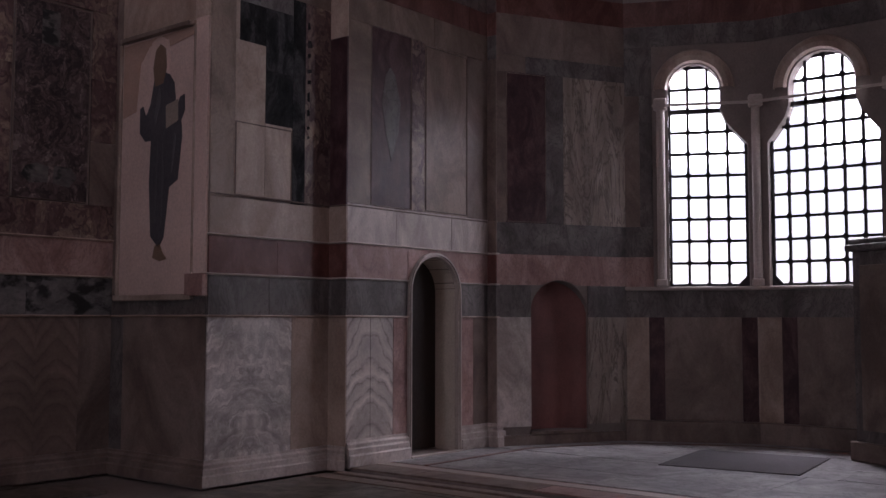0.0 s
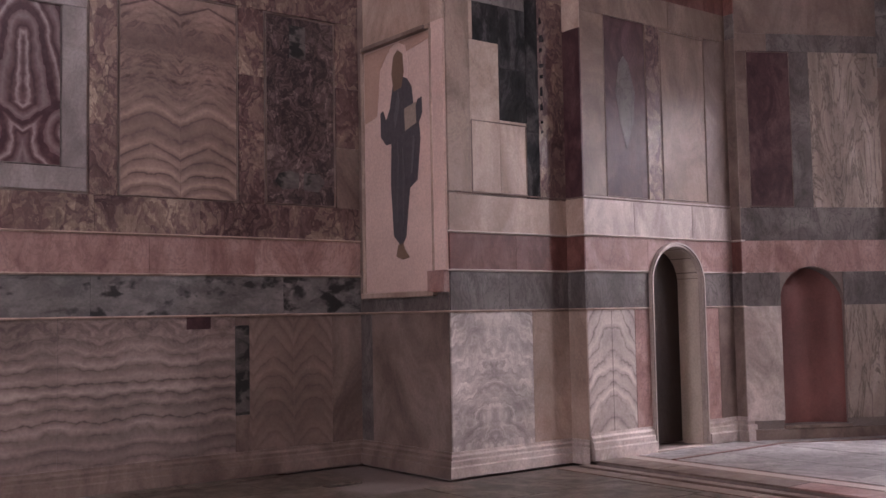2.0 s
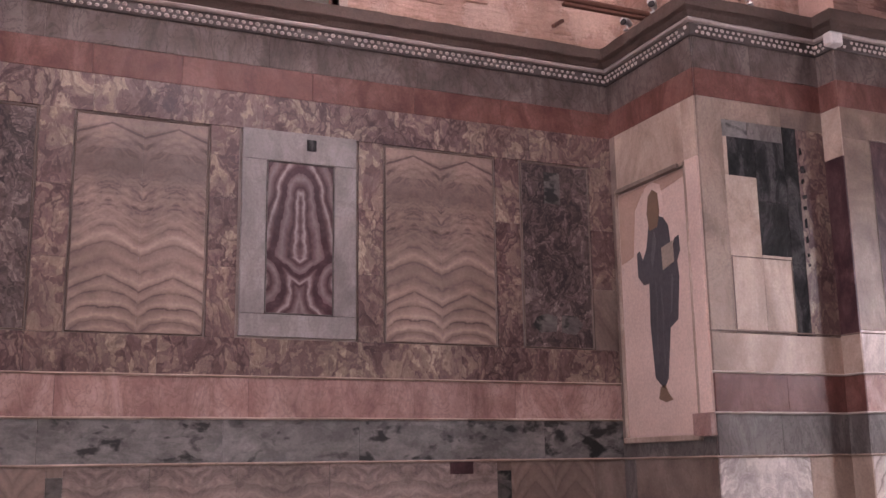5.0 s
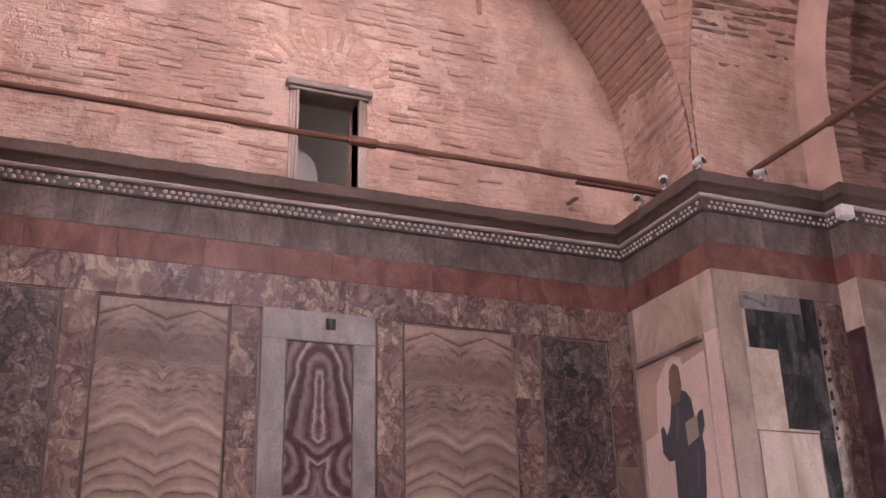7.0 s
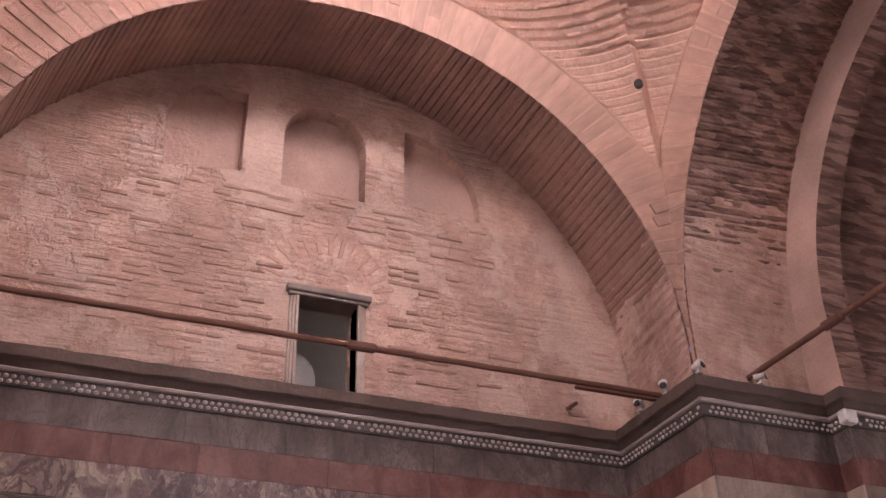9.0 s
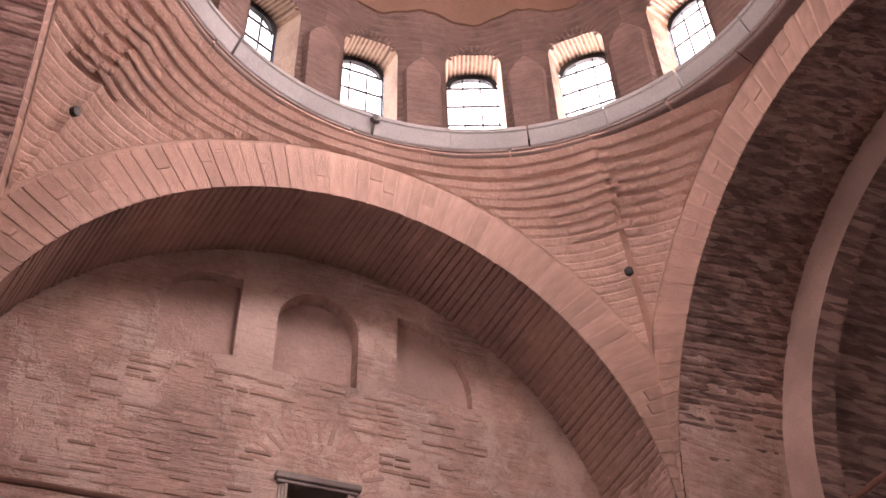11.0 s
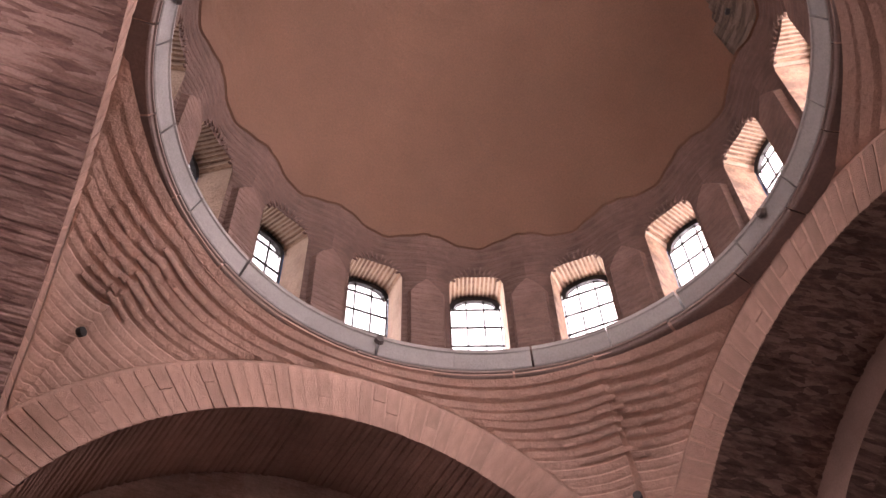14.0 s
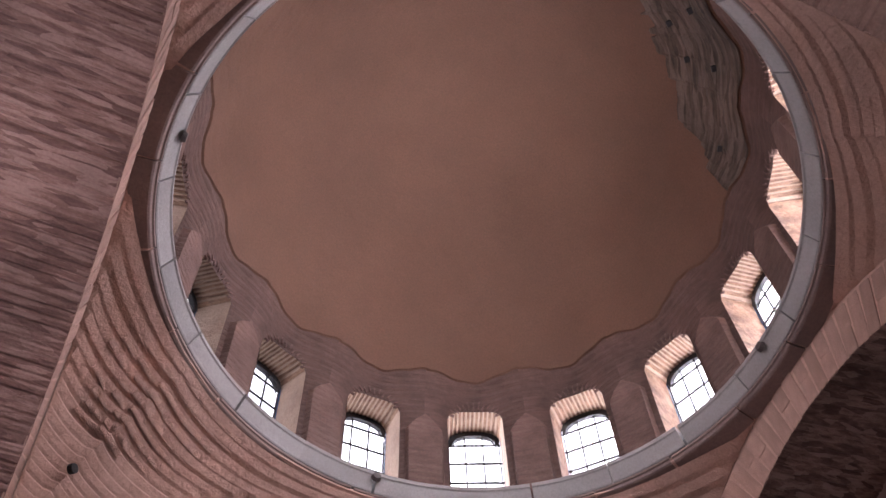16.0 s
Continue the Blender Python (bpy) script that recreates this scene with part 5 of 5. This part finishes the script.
# ---- apse window lights ----
def apse_light(f, i, u0, u1):
    wide = u1 - u0
    light = structure("window_%d" % i, "tall arched window with black iron lattice and clear panes", "window")
    g = Face((f.m.translation.x, f.m.translation.y), (f.m.col[0].x, f.m.col[0].y), light)
    head_ = light_head(i, u0, u1)

    def crown(u):
        """Height of the opening above u."""
        best = 3.92
        for (a, za), (b, zb) in zip(head_, head_[1:]):
            if min(a, b) <= u <= max(a, b):
                t = 0.5 if abs(b - a) < 1e-6 else (u - a) / (b - a)
                best = max(best, za + (zb - za) * t)
        return best

    def width_at(z):
        us = [u0 + wide * n / 80 for n in range(81) if crown(u0 + wide * n / 80) >= z]
        return (min(us), max(us)) if us else None
    n = 4 if i != 2 else 6
    bm = bmesh.new()
    zs = []
    z = SILL + 0.02
    while z < 5.0:
        zs.append(z)
        z += 0.292
    for j in range(n + 1):
        u = min(max(u0 + wide * j / n, u0 + 0.02), u1 - 0.02)
        add_box(bm, (u - 0.018, SILL, -0.13), (u + 0.018, crown(u), -0.095), g.m)
    for z in zs:
        span_ = width_at(z)
        if span_ and span_[1] - span_[0] > 0.05:
            add_box(bm, (span_[0], z - 0.018, -0.135), (span_[1], z + 0.018, -0.10), g.m)
    # rounded corners of the panes
    for j in range(n + 1):
        u = u0 + wide * j / n
        for z in zs:
            if z > crown(min(max(u, u0 + 0.02), u1 - 0.02)):
                continue
            o = [(u + 0.07 * math.cos(k_ * math.pi / 4) * (1 if k_ % 2 == 0 else 0.55), z + 0.07 * math.sin(k_ * math.pi / 4) * (1 if k_ % 2 == 0 else 0.55)) for k_ in range(8)]
            prism(bm, o, 0.012, g.m @ Matrix.Translation((0, 0, -0.092)))
    part("lattice", bm, DARKIRON, light, "black iron glazing lattice")
    bm = bmesh.new()
    prism(bm, [(u0, SILL), (u1, SILL)] + head_, 0.006, g.m @ Matrix.Translation((0, 0, -0.15)))
    pane = part("pane", bm, GLASS, light)
    pane.visible_shadow = False
    g.shape(rect(u0, u1, 4.37, 4.43), 0.08, DARKIRON, "transom", off=-0.16)
    # moulded head over the small arch
    arcs = [p for p in head_ if p[1] > 4.5]
    c = (arcs[0][0] + arcs[-1][0]) / 2
    r = abs(arcs[0][0] - arcs[-1][0]) / 2
    bm = bmesh.new()
    rows = []
    for k_ in range(25):
        t = math.pi * k_ / 24
        ring_ = []
        for e in range(8):
            q = 2 * math.pi * e / 8
            s = r + 0.10 + 0.09 * math.cos(q)
            ring_.append(g.m @ Vector((c + s * math.cos(t), 5.02 - r + s * math.sin(t), 0.03 + 0.07 * math.sin(q))))
        rows.append(ring_)
    grid(bm, rows, True)
    bmesh.ops.recalc_face_normals(bm, faces=bm.faces[:])
    part("arched_head", bm, CREAM, light, "rounded stone arch moulding")
    # slender colonnettes with cap and base
    for u, outer_ in ((u0 - 0.10, i == 1), (u1 + 0.10, i == 3)):
        if (i == 2):
            continue
        rad = 0.06
        bm = bmesh.new()
        bmesh.ops.create_cone(bm, cap_ends=True, segments=14, radius1=rad, radius2=rad * 0.92, depth=4.42 - SILL)
        bm.transform(g.m @ Matrix.Translation((u, (4.42 + SILL) / 2, 0.03)) @ Matrix.Rotation(-math.pi / 2, 4, "X"))
        add_box(bm, (u - 0.09, 4.40, -0.05), (u + 0.09, 4.56, 0.12), g.m, 0.02)
        add_box(bm, (u - 0.075, SILL, -0.03), (u + 0.075, SILL + 0.10, 0.10), g.m, 0.015)
        part("colonnette", bm, FRAMEM, light, "slender pale marble colonnette")
    for s, u in ((1, u0), (-1, u1)):
        if not ((i == 1 and s == 1) or (i == 3 and s == -1)):
            g.shape([(u, SILL), (u + s * 0.17, SILL), (u, SILL + 0.18)][::s], 0.03, DARKIRON, "corner_brace", off=-0.12)
    return light


for i, (u0, u1) in LIGHTS.items():
    apse_light(FACETS[i], i, u0, u1)
iron = thing("tie_bar", "thin pale iron tie bar across the apse windows", "tie rod")
bm = bmesh.new()
for i, f in list(enumerate(FACETS))[1:4]:
    add_box(bm, (0.0 if i > 1 else 0.37, 4.44, 0.09), (f.length, 4.475, 0.12), f.m)
part("bar", bm, FRAMEM, iron)

# stone prayer niche frame that stands in the apse
mihrab = thing("stone_stand", "tall dark stone stand with a moulded top in the apse", "stand")
mm = pose(12.15, 3.88, BEMA, 0, 0, -28)
bm = bmesh.new()
add_box(bm, (0.0, -1.5, 0.0), (0.42, 0.0, 2.36), mm, 0.012)
part("body", bm, SLATE, mihrab)
bm = bmesh.new()
add_box(bm, (-0.06, -1.56, 2.36), (0.48, 0.06, 2.44), mm, 0.015)
add_box(bm, (-0.03, -1.53, 2.44), (0.45, 0.03, 2.50), mm, 0.015)
part("top_moulding", bm, SLATE, mihrab)
bm = bmesh.new()
add_box(bm, (-0.05, -1.55, 0.0), (0.47, 0.05, 0.22), mm, 0.015)
part("plinth", bm, BROWNM, mihrab)
bm = bmesh.new()
add_box(bm, (-0.02, -1.38, 0.35), (0.0, -0.12, 2.2), mm, 0.008)
part("front_panel", bm, BROWNM, mihrab)

mat_ = thing("floor_mat", "dark grey rectangular mat lying on the pale marble floor", "mat")
bm = bmesh.new()
add_box(bm, (-0.76, -0.75, 0.0), (0.76, 0.75, 0.012), pose(11.23, 4.79, BEMA + 0.001, 0, 0, 8), 0.004)
part("mat", bm, CARPET, mat_)

# ---- small window of the lunette ----
nwin = structure("window_north", "small square-headed window with a moulded stone surround and dark gallery behind", "window")
fx = Face((0, NW), (1, 0), nwin)
bm = bmesh.new()
add_box(bm, (2.30, 7.46, -0.25), (3.28, 7.54, 0.09), fx.m, 0.012)
add_box(bm, (2.33, 7.42, -0.25), (3.25, 7.46, 0.06), fx.m, 0.008)
part("lintel", bm, BROWNM, nwin, "brown-grey stone lintel")
for s, u in ((1, 2.45), (-1, 3.13)):
    bm = bmesh.new()
    for o, w_ in ((0.0, 0.05), (0.035, 0.035), (0.065, 0.02)):
        a, b = sorted((u - s * o, u - s * (o + 0.035)))
        add_box(bm, (a, 6.30, -0.22), (b, 7.42, w_), fx.m, 0.006)
    part("jamb", bm, CREAM, nwin, "moulded stone jamb")
box("gallery_back", (1.2, NW + 2.2, 6.0), (4.6, NW + 2.3, 9.4), GALLERY, nwin)
box("gallery_side", (1.2, NW + 0.35, 6.0), (1.3, NW + 2.2, 9.4), GALLERY, nwin)
box("gallery_side", (4.5, NW + 0.35, 6.0), (4.6, NW + 2.2, 9.4), GALLERY, nwin)
box("gallery_floor", (1.2, NW + 0.35, 6.0), (4.6, NW + 2.2, 6.1), GALLERY, nwin)
box("gallery_top", (1.2, NW + 0.35, 9.4), (4.6, NW + 2.3, 9.5), GALLERY, nwin)
fx.shape(arch_outline(2.2, 2.86, 6.1, 6.75), 0.06, GREYSTONE, "gallery_arch", "grey round-headed blind arch", off=-0.7)

# ---- iron tie rods ----
def tie_rod(a, b, knot, label):
    rod = thing("tie_rod", label, "tie rod", "rusty tie rods")
    a, b = Vector(a), Vector(b)
    n = 40
    bm = bmesh.new()
    d_ = (b - a).normalized()
    s_ = d_.cross(Vector((0, 0, 1))).normalized()
    rows = []
    for i in range(n + 1):
        p = a.lerp(b, i / n) + Vector((0, 0, 0.012 * noise.noise(Vector((i * 0.4, a.x, 0)))))
        r = 0.034 + 0.006 * noise.noise(Vector((i * 0.9, 3, a.y)))
        rows.append([p + (s_ * math.cos(k_ * math.pi / 4) + Vector((0, 0, 1)) * math.sin(k_ * math.pi / 4)) * r for k_ in range(8)])
    grid(bm, rows, True)
    bmesh.ops.recalc_face_normals(bm, faces=bm.faces[:])
    part("bar", bm, IRON, rod)
    bm = bmesh.new()
    c = a.lerp(b, knot)
    q = d_.to_track_quat("X", "Z").to_matrix().to_4x4()
    add_box(bm, (-0.15, -0.045, -0.045), (0.15, 0.045, 0.045), Matrix.Translation(c) @ q, 0.018)
    part("joint", bm, IRON, rod, "forged joint")
    return rod


tie_rod((WX - 0.1, 8.93, 6.455), (EX + 0.02, 8.93, 6.455), 0.535, "rusty iron tie rod across the north arch")
tie_rod((7.13, NY + 0.12, 6.47), (7.13, SY - 0.1, 6.47), 0.19, "rusty iron tie rod across the east arch")

stub = thing("iron_stub", "short rusty iron stub leaning on the wall above the cornice", "iron bar")
box("bar", (-0.17, -0.022, -0.02), (0.17, 0.022, 0.02), IRON, stub, bevel=0.006, m=pose(5.70, 9.64, 6.52, 0, -32, 38))
clamp = thing("iron_clamp", "flat rusty iron strap below the end of the tie rod", "iron bar")
box("strap", (5.35, 8.90, 6.375), (6.40, 8.96, 6.41), IRON, clamp, bevel=0.006)

# ---- spotlights on the cornice ----
def spotlight(x, y, z, turn, label):
    s = thing("spotlight", label, "spotlight", "spotlights on the cornice")
    s.matrix_world = pose(x, y, z, 0, 0, turn)
    bm = bmesh.new()
    bmesh.ops.create_cone(bm, cap_ends=True, segments=14, radius1=0.035, radius2=0.05, depth=0.12)
    bm.transform(Matrix.Translation((0, 0, 0.10)) @ Matrix.Rotation(radians(75), 4, "X"))
    part("housing", bm, WHITE, s)
    bm = bmesh.new()
    bmesh.ops.create_cone(bm, cap_ends=True, segments=14, radius1=0.04, radius2=0.04, depth=0.012)
    bm.transform(Matrix.Translation((0, -0.064, 0.083)) @ Matrix.Rotation(radians(75), 4, "X"))
    part("lens", bm, DARKIRON, s, "dark round lens")
    bm = bmesh.new()
    add_box(bm, (-0.03, -0.03, 0.0), (0.03, 0.03, 0.012))
    add_box(bm, (-0.008, -0.008, 0.0), (0.008, 0.008, 0.09))
    part("bracket", bm, WHITE, s)
    return s


TOP = Z_BEAD + 0.17 + 0.262
for x, y, turn, label in ((6.31, 8.66, -50, "small white spotlight on the cornice, turned to the wall"), (6.36, 8.10, 20, "small white spotlight on the pier's cornice corner"), (7.15, 8.10, 40, "small white spotlight beside the east tie rod"), (6.30, 9.15, -70, "small white spotlight in the cornice corner")):
    spotlight(x, y, TOP, turn, label)

# ---- dark round bosses on the dome cornice ----
for deg in (0, 90, 180, 270):
    a = radians(deg)
    bm = bmesh.new()
    bmesh.ops.create_cone(bm, cap_ends=True, segments=14, radius1=0.065, radius2=0.05, depth=0.05)
    bm.transform(Matrix.Translation((CX + 3.37 * math.cos(a), CY + 3.37 * math.sin(a), 11.49)) @ Vector((-math.cos(a), -math.sin(a), 0)).to_track_quat("Z", "Y").to_matrix().to_4x4())
    part("round_boss", bm, BEDM, ring, "dark round boss")

# ---- beam holes in the pendentives: dark plugs for the shade inside ----
for x, y, z in ((5.93, 7.74, 9.92), (-0.62, 7.72, 10.0)):
    bm = bmesh.new()
    bmesh.ops.create_cone(bm, cap_ends=True, segments=10, radius1=0.055, radius2=0.055, depth=0.06)
    out = (Vector((x - CX, y - CY, 0.6))).normalized()
    bm.transform(Matrix.Translation((x, y, z)) @ out.to_track_quat("Z", "Y").to_matrix().to_4x4())
    hole = part("beam_hole", bm, DARKIRON, bpy.data.objects["pendentive_northeast" if x > 0 else "pendentive_northwest"], "dark round putlog hole")

# ---- patch of bare brick in the dome ----
bm = bmesh.new()
TOPS = [(-13.5, 14.25), (-15, 14.6), (-17, 14.7), (-20, 14.85), (-21.5, 15.1), (-24, 15.32), (-31, 15.30), (-38, 15.40), (-45, 15.52), (-52, 15.46), (-58, 15.42), (-66, 15.3)]
cols = []
for i in range(81):
    a = -13.5 - 52.5 * i / 80
    zt = float(np.interp(-a, [-t[0] for t in TOPS], [t[1] for t in TOPS])) + 0.09 * noise.noise(Vector((i * 0.37, 1, 0))) + 0.05 * noise.noise(Vector((i * 1.3, 4, 0)))
    cols.append((radians(a), 14.2 + round((zt - 14.2) / 0.11) * 0.11 + 0.02 * noise.noise(Vector((i * 2.1, 7, 0)))))
rows = []
for j in range(29):
    row = []
    for th, zt in cols:
        p = (th / BAY + 0.5) % 1.0 - 0.5
        zb = edge_z(p) - 0.02
        z = zb + (zt - zb) * j / 28
        rr = flute(p, z) - 0.056 + 0.010 * (j % 2) + 0.02 * noise.noise(Vector((th * 14, z * 9, 2)))
        if j == 28:
            rr = flute(p, z) + 0.01
        row.append(Vector((CX, CY, 0)) + around(rr, th, z))
    rows.append(row)
grid(bm, rows)
bmesh.ops.recalc_face_normals(bm, faces=bm.faces[:])
part("bare_brick_patch", bm, PATCH, dome, "ragged patch of bare grey-brown brick")
rnd = random.Random(77)
for j, z in enumerate((14.5, 14.95)):
    for a in range(-24, -62, -14):
        th = radians(a + rnd.uniform(-5, 5))
        z += rnd.uniform(-0.1, 0.1)
        p = (th / BAY + 0.5) % 1.0 - 0.5
        if a > -26 and j:
            continue
        bm = bmesh.new()
        c = Vector((CX, CY, 0)) + around(flute(p, z) - 0.066, th, z)
        add_box(bm, (-0.04, -0.04, -0.018), (0.04, 0.04, 0.018), Matrix.Translation(c) @ Matrix.Rotation(th, 4, "Z"), 0.004)
        # solid dark block on the surface in place of the hole's shade
        part("putlog_hole", bm, DARKIRON, dome, "small dark scaffold hole")

# ---- floor slabs ----
rnd = random.Random(9)
y = -0.78
while y < 9.7:
    x = -2.84
    d_ = rnd.choice((0.62, 0.8, 0.95))
    while x < 7.5:
        e = min(7.555, x + rnd.uniform(0.9, 1.6))
        if not (e > EX and y + d_ > 8.2) and not (e > EX and y < 0.8) and not (x < WX and (y + d_ > 8.2 or y < 0.8)):
            box("floor_slab", (x + 0.004, y + 0.004, -0.03), (e - 0.004, min(y + d_, 9.78) - 0.004, rnd.uniform(-0.002, 0.002)), FLOORBROWN, floor, bevel=0.004)
        x = e
    y += d_
y = 1.2
while y < 7.9:
    e = min(7.92, y + rnd.uniform(1.1, 1.7))
    box("border_slab", (7.56, y + 0.003, -0.03), (7.775, e - 0.003, 0.006), TAN, floor, bevel=0.004)
    # black strips in the two grooves stand in for their shadow lines
    box("dark_strip", (7.78, y + 0.003, -0.035), (7.885, e - 0.003, -0.022), BLACKM, floor)
    box("border_slab", (7.89, y + 0.003, -0.035), (8.02, e - 0.003, 0.004), BROWNM, floor, bevel=0.006)
    box("dark_strip", (8.025, y + 0.003, -0.035), (8.135, e - 0.003, -0.022), BLACKM, floor)
    box("step_slab", (8.14, y + 0.003, 0.0), (8.50, e - 0.003, BEMA - 0.006), BROWNM if rnd.random() < 0.6 else ROSE, bema_floor, bevel=0.006)
    box("step_slab", (8.505, y + 0.003, 0.0), (8.68, e - 0.003, BEMA + 0.002), FRAMEM, bema_floor, bevel=0.006)
    box("border_slab", (8.685, y + 0.003, 0.0), (8.755, e - 0.003, BEMA - 0.004), RED, bema_floor, bevel=0.004)
    y = e
x = 8.76
while x < 13.2:
    y = 1.2
    e = x + rnd.uniform(0.7, 1.0)
    while y < 7.9:
        g_ = min(7.95, y + rnd.uniform(1.0, 1.9))
        box("floor_slab", (x + 0.003, y + 0.003, 0.02), (e - 0.003, g_ - 0.003, BEMA + rnd.uniform(-0.002, 0.001)), FLOORM, bema_floor, bevel=0.003)
        y = g_
    x = e

# inlaid dark border of the sanctuary floor, along the wall and round the apse
INLAY = [(8.76, 7.37), (10.75, 7.37), (12.02, 6.68), (12.72, 5.30), (12.72, 3.70)]
for (x0, y0), (x1, y1) in zip(INLAY, INLAY[1:]):
    L = math.hypot(x1 - x0, y1 - y0)
    box("inlay_strip", (0.0, -0.03, -0.01), (L - 0.004, 0.03, 0.004), RED, bema_floor, m=pose(x0, y0, BEMA, 0, 0, math.degrees(math.atan2(y1 - y0, x1 - x0))))

# ---- bricks of the arch faces ----
def brick_mesh(name, material):
    bm = bmesh.new()
    add_box(bm, (-0.5, -0.5, 0.0), (0.5, 0.5, 1.0), None, 0.06)
    me = bpy.data.meshes.new(name)
    bm.to_mesh(me)
    bm.free()
    me.materials.append(material)
    return me


BRICK = brick_mesh("voussoir", VOUSSOIR)
for arch, seed in ((A_N, 1), (A_E, 2), (A_W, 3), (A_S, 4)):
    rnd = random.Random(seed)
    steps = int(math.pi * arch.r / 0.155) if arch is A_N else int(math.pi * arch.r / 0.175)
    for i in range(steps):
        a = math.pi * (i + 0.5) / steps
        u, v = arch.outer(a, 0.70)
        far = math.hypot(u - arch.c, v - arch.z0)
        cuts = [0.0, far - arch.r]
        if rnd.random() < 0.3 and far - arch.r > 0.4:
            cuts = [0.0, (far - arch.r) * rnd.uniform(0.4, 0.62), far - arch.r]
        for c0, c1 in zip(cuts, cuts[1:]):
            if c1 - c0 < 0.06:
                continue
            rr = arch.r + (c0 + c1) / 2
            ob = new("voussoir", BRICK)
            ob.parent = arch.top
            wid = math.pi * rr / steps * rnd.uniform(0.80, 0.90)
            place = arch.m @ Matrix.Translation((arch.c + rr * math.cos(a), arch.z0 + rr * math.sin(a), 0.0)) @ Matrix.Rotation(a + rnd.uniform(-0.012, 0.012), 4, "Z")
            out = rnd.uniform(0.006, 0.020)
            # worn plaster fills the joints in stretches
            sink = 0.006 + 0.6 * out if noise.noise(Vector((a * 4.5, seed * 3.1, rr * 1.5))) > 0.02 else 0.004
            ob.matrix_world = place @ Matrix.Translation((0, 0, sink)) @ Matrix.Diagonal((c1 - c0 - 0.008, wid, -out, 1)) @ Matrix.Translation((0, 0, -0.4))

# ---- worn bricks that stand out of the lunette ----
WORN = brick_mesh("brick", WORNB)
rnd = random.Random(12)
spots = []
for u0, u1, z0, z1, dense in ((0.55, 2.0, 6.9, 8.8, 0.42), (3.5, 4.75, 6.6, 8.9, 0.48), (-0.9, 0.5, 6.8, 9.0, 0.16), (2.0, 3.5, 8.3, 8.8, 0.3), (1.0, 2.3, 6.5, 6.9, 0.3), (4.8, 6.2, 6.5, 7.6, 0.10)):
    z = z0
    while z < z1:
        u = u0
        while u < u1:
            L = rnd.uniform(0.14, 0.36)
            if rnd.random() < dense:
                spots.append((u, z + rnd.uniform(-0.01, 0.01), L, rnd.uniform(0.035, 0.055), rnd.uniform(0.004, 0.022)))
            u += L + 0.02
        z += 0.095
rnd.shuffle(spots)
for u, z, L, h, out in spots[:210]:
    ob = new("brick", WORN)
    ob.parent = lunette
    ob.matrix_world = fl.m @ Matrix.Translation((u + L / 2, z, -0.02)) @ Matrix.Rotation(rnd.uniform(-0.03, 0.03), 4, "Z") @ Matrix.Diagonal((L, h, 0.02 + out, 1))

# ---- bricks that stand out of the pendentive courses ----
COARSE = brick_mesh("brick", PENDENTIVE)
for q, name in ((0, "northeast"), (1, "northwest")):
    pend = bpy.data.objects["pendentive_" + name]
    rnd = random.Random(70 + q)
    made = 0
    while made < 150:
        th = math.pi / 2 * (q + rnd.uniform(0.06, 0.94))
        k_, zb = edge_of_bay(th)
        z = 8.8 + COURSE * (rnd.randint(0, 26) + 0.48)
        if z < zb + 0.5 or z > TOP_Z - 0.08:
            continue
        f_ = (z - zb) / (TOP_Z - zb)
        if z < 10.4:
            continue
        r = pend_r(k_, f_)
        r2 = pend_r(k_, min(1.0, f_ + 0.02))
        lean = math.atan2(r - r2, 0.02 * (TOP_Z - zb))
        ob = new("brick", COARSE)
        ob.parent = pend
        ob.matrix_world = Matrix.Translation((CX + r * math.cos(th), CY + r * math.sin(th), z)) @ Matrix.Rotation(th - math.pi / 2, 4, "Z") @ Matrix.Rotation(radians(90) + lean, 4, "X") @ Matrix.Diagonal((rnd.uniform(0.14, 0.34), rnd.uniform(0.045, 0.065), rnd.uniform(0.016, 0.03), 1)) @ Matrix.Translation((0, 0, -0.2))
        made += 1
# fan of bricks over the small window
for i in range(13):
    a = radians(18 + 144 * i / 12)
    bm = bmesh.new()
    add_box(bm, (0.55, -0.028, -0.01), (0.82, 0.028, 0.005), fl.m @ Matrix.Translation((2.79, 7.48, 0)) @ Matrix.Rotation(a, 4, "Z"), 0.006)
    part("brick", bm, VOUSSOIR, lunette)

# ---- light through the openings ----
POWER = {1: 150, 2: 250, 3: 480}
for i, f in enumerate(FACETS):
    if i in LIGHTS:
        u0, u1 = LIGHTS[i]
        mid = (u0 + u1) / 2
        window_light("apse_window_glare", f.m @ Vector((mid, 3.5, -0.7)), f.m @ Vector((mid, 3.4, 5)), u1 - u0 + 0.7, 3.6, 75)
        window_light("apse_window_daylight", f.m @ Vector((mid, 4.9, -1.3)), f.m @ Vector((mid, 1.0, 3.0)), u1 - u0 + 0.1, 2.6, POWER[i])
# the bright stretch of sky that the northern light of the apse looks out on
window_light("apse_window_sky", (14.06, 5.38, 5.70), (8.2, 7.9, 1.2), 0.45, 1.0, 2300)
window_light("south_window_daylight", fs.m @ Vector((3.6, 8.6, -0.7)), fs.m @ Vector((3.6, 6.3, 8)), 3.2, 2.8, 105)
window_light("west_window_daylight", fw.m @ Vector((5.8, 8.6, -0.7)), fw.m @ Vector((5.8, 6.5, 8)), 2.7, 2.8, 215)
window_light("west_door_daylight", fw.m @ Vector((5.8, 1.5, -0.7)), fw.m @ Vector((5.8, 1.5, 8)), 1.9, 2.8, 215)
# fill lamp added inside the closed gallery, which has no outer window
window_light("gallery_window_daylight", (4.45, NW + 1.3, 7.6), (1.3, NW + 1.6, 7.2), 0.8, 1.2, 3.2)
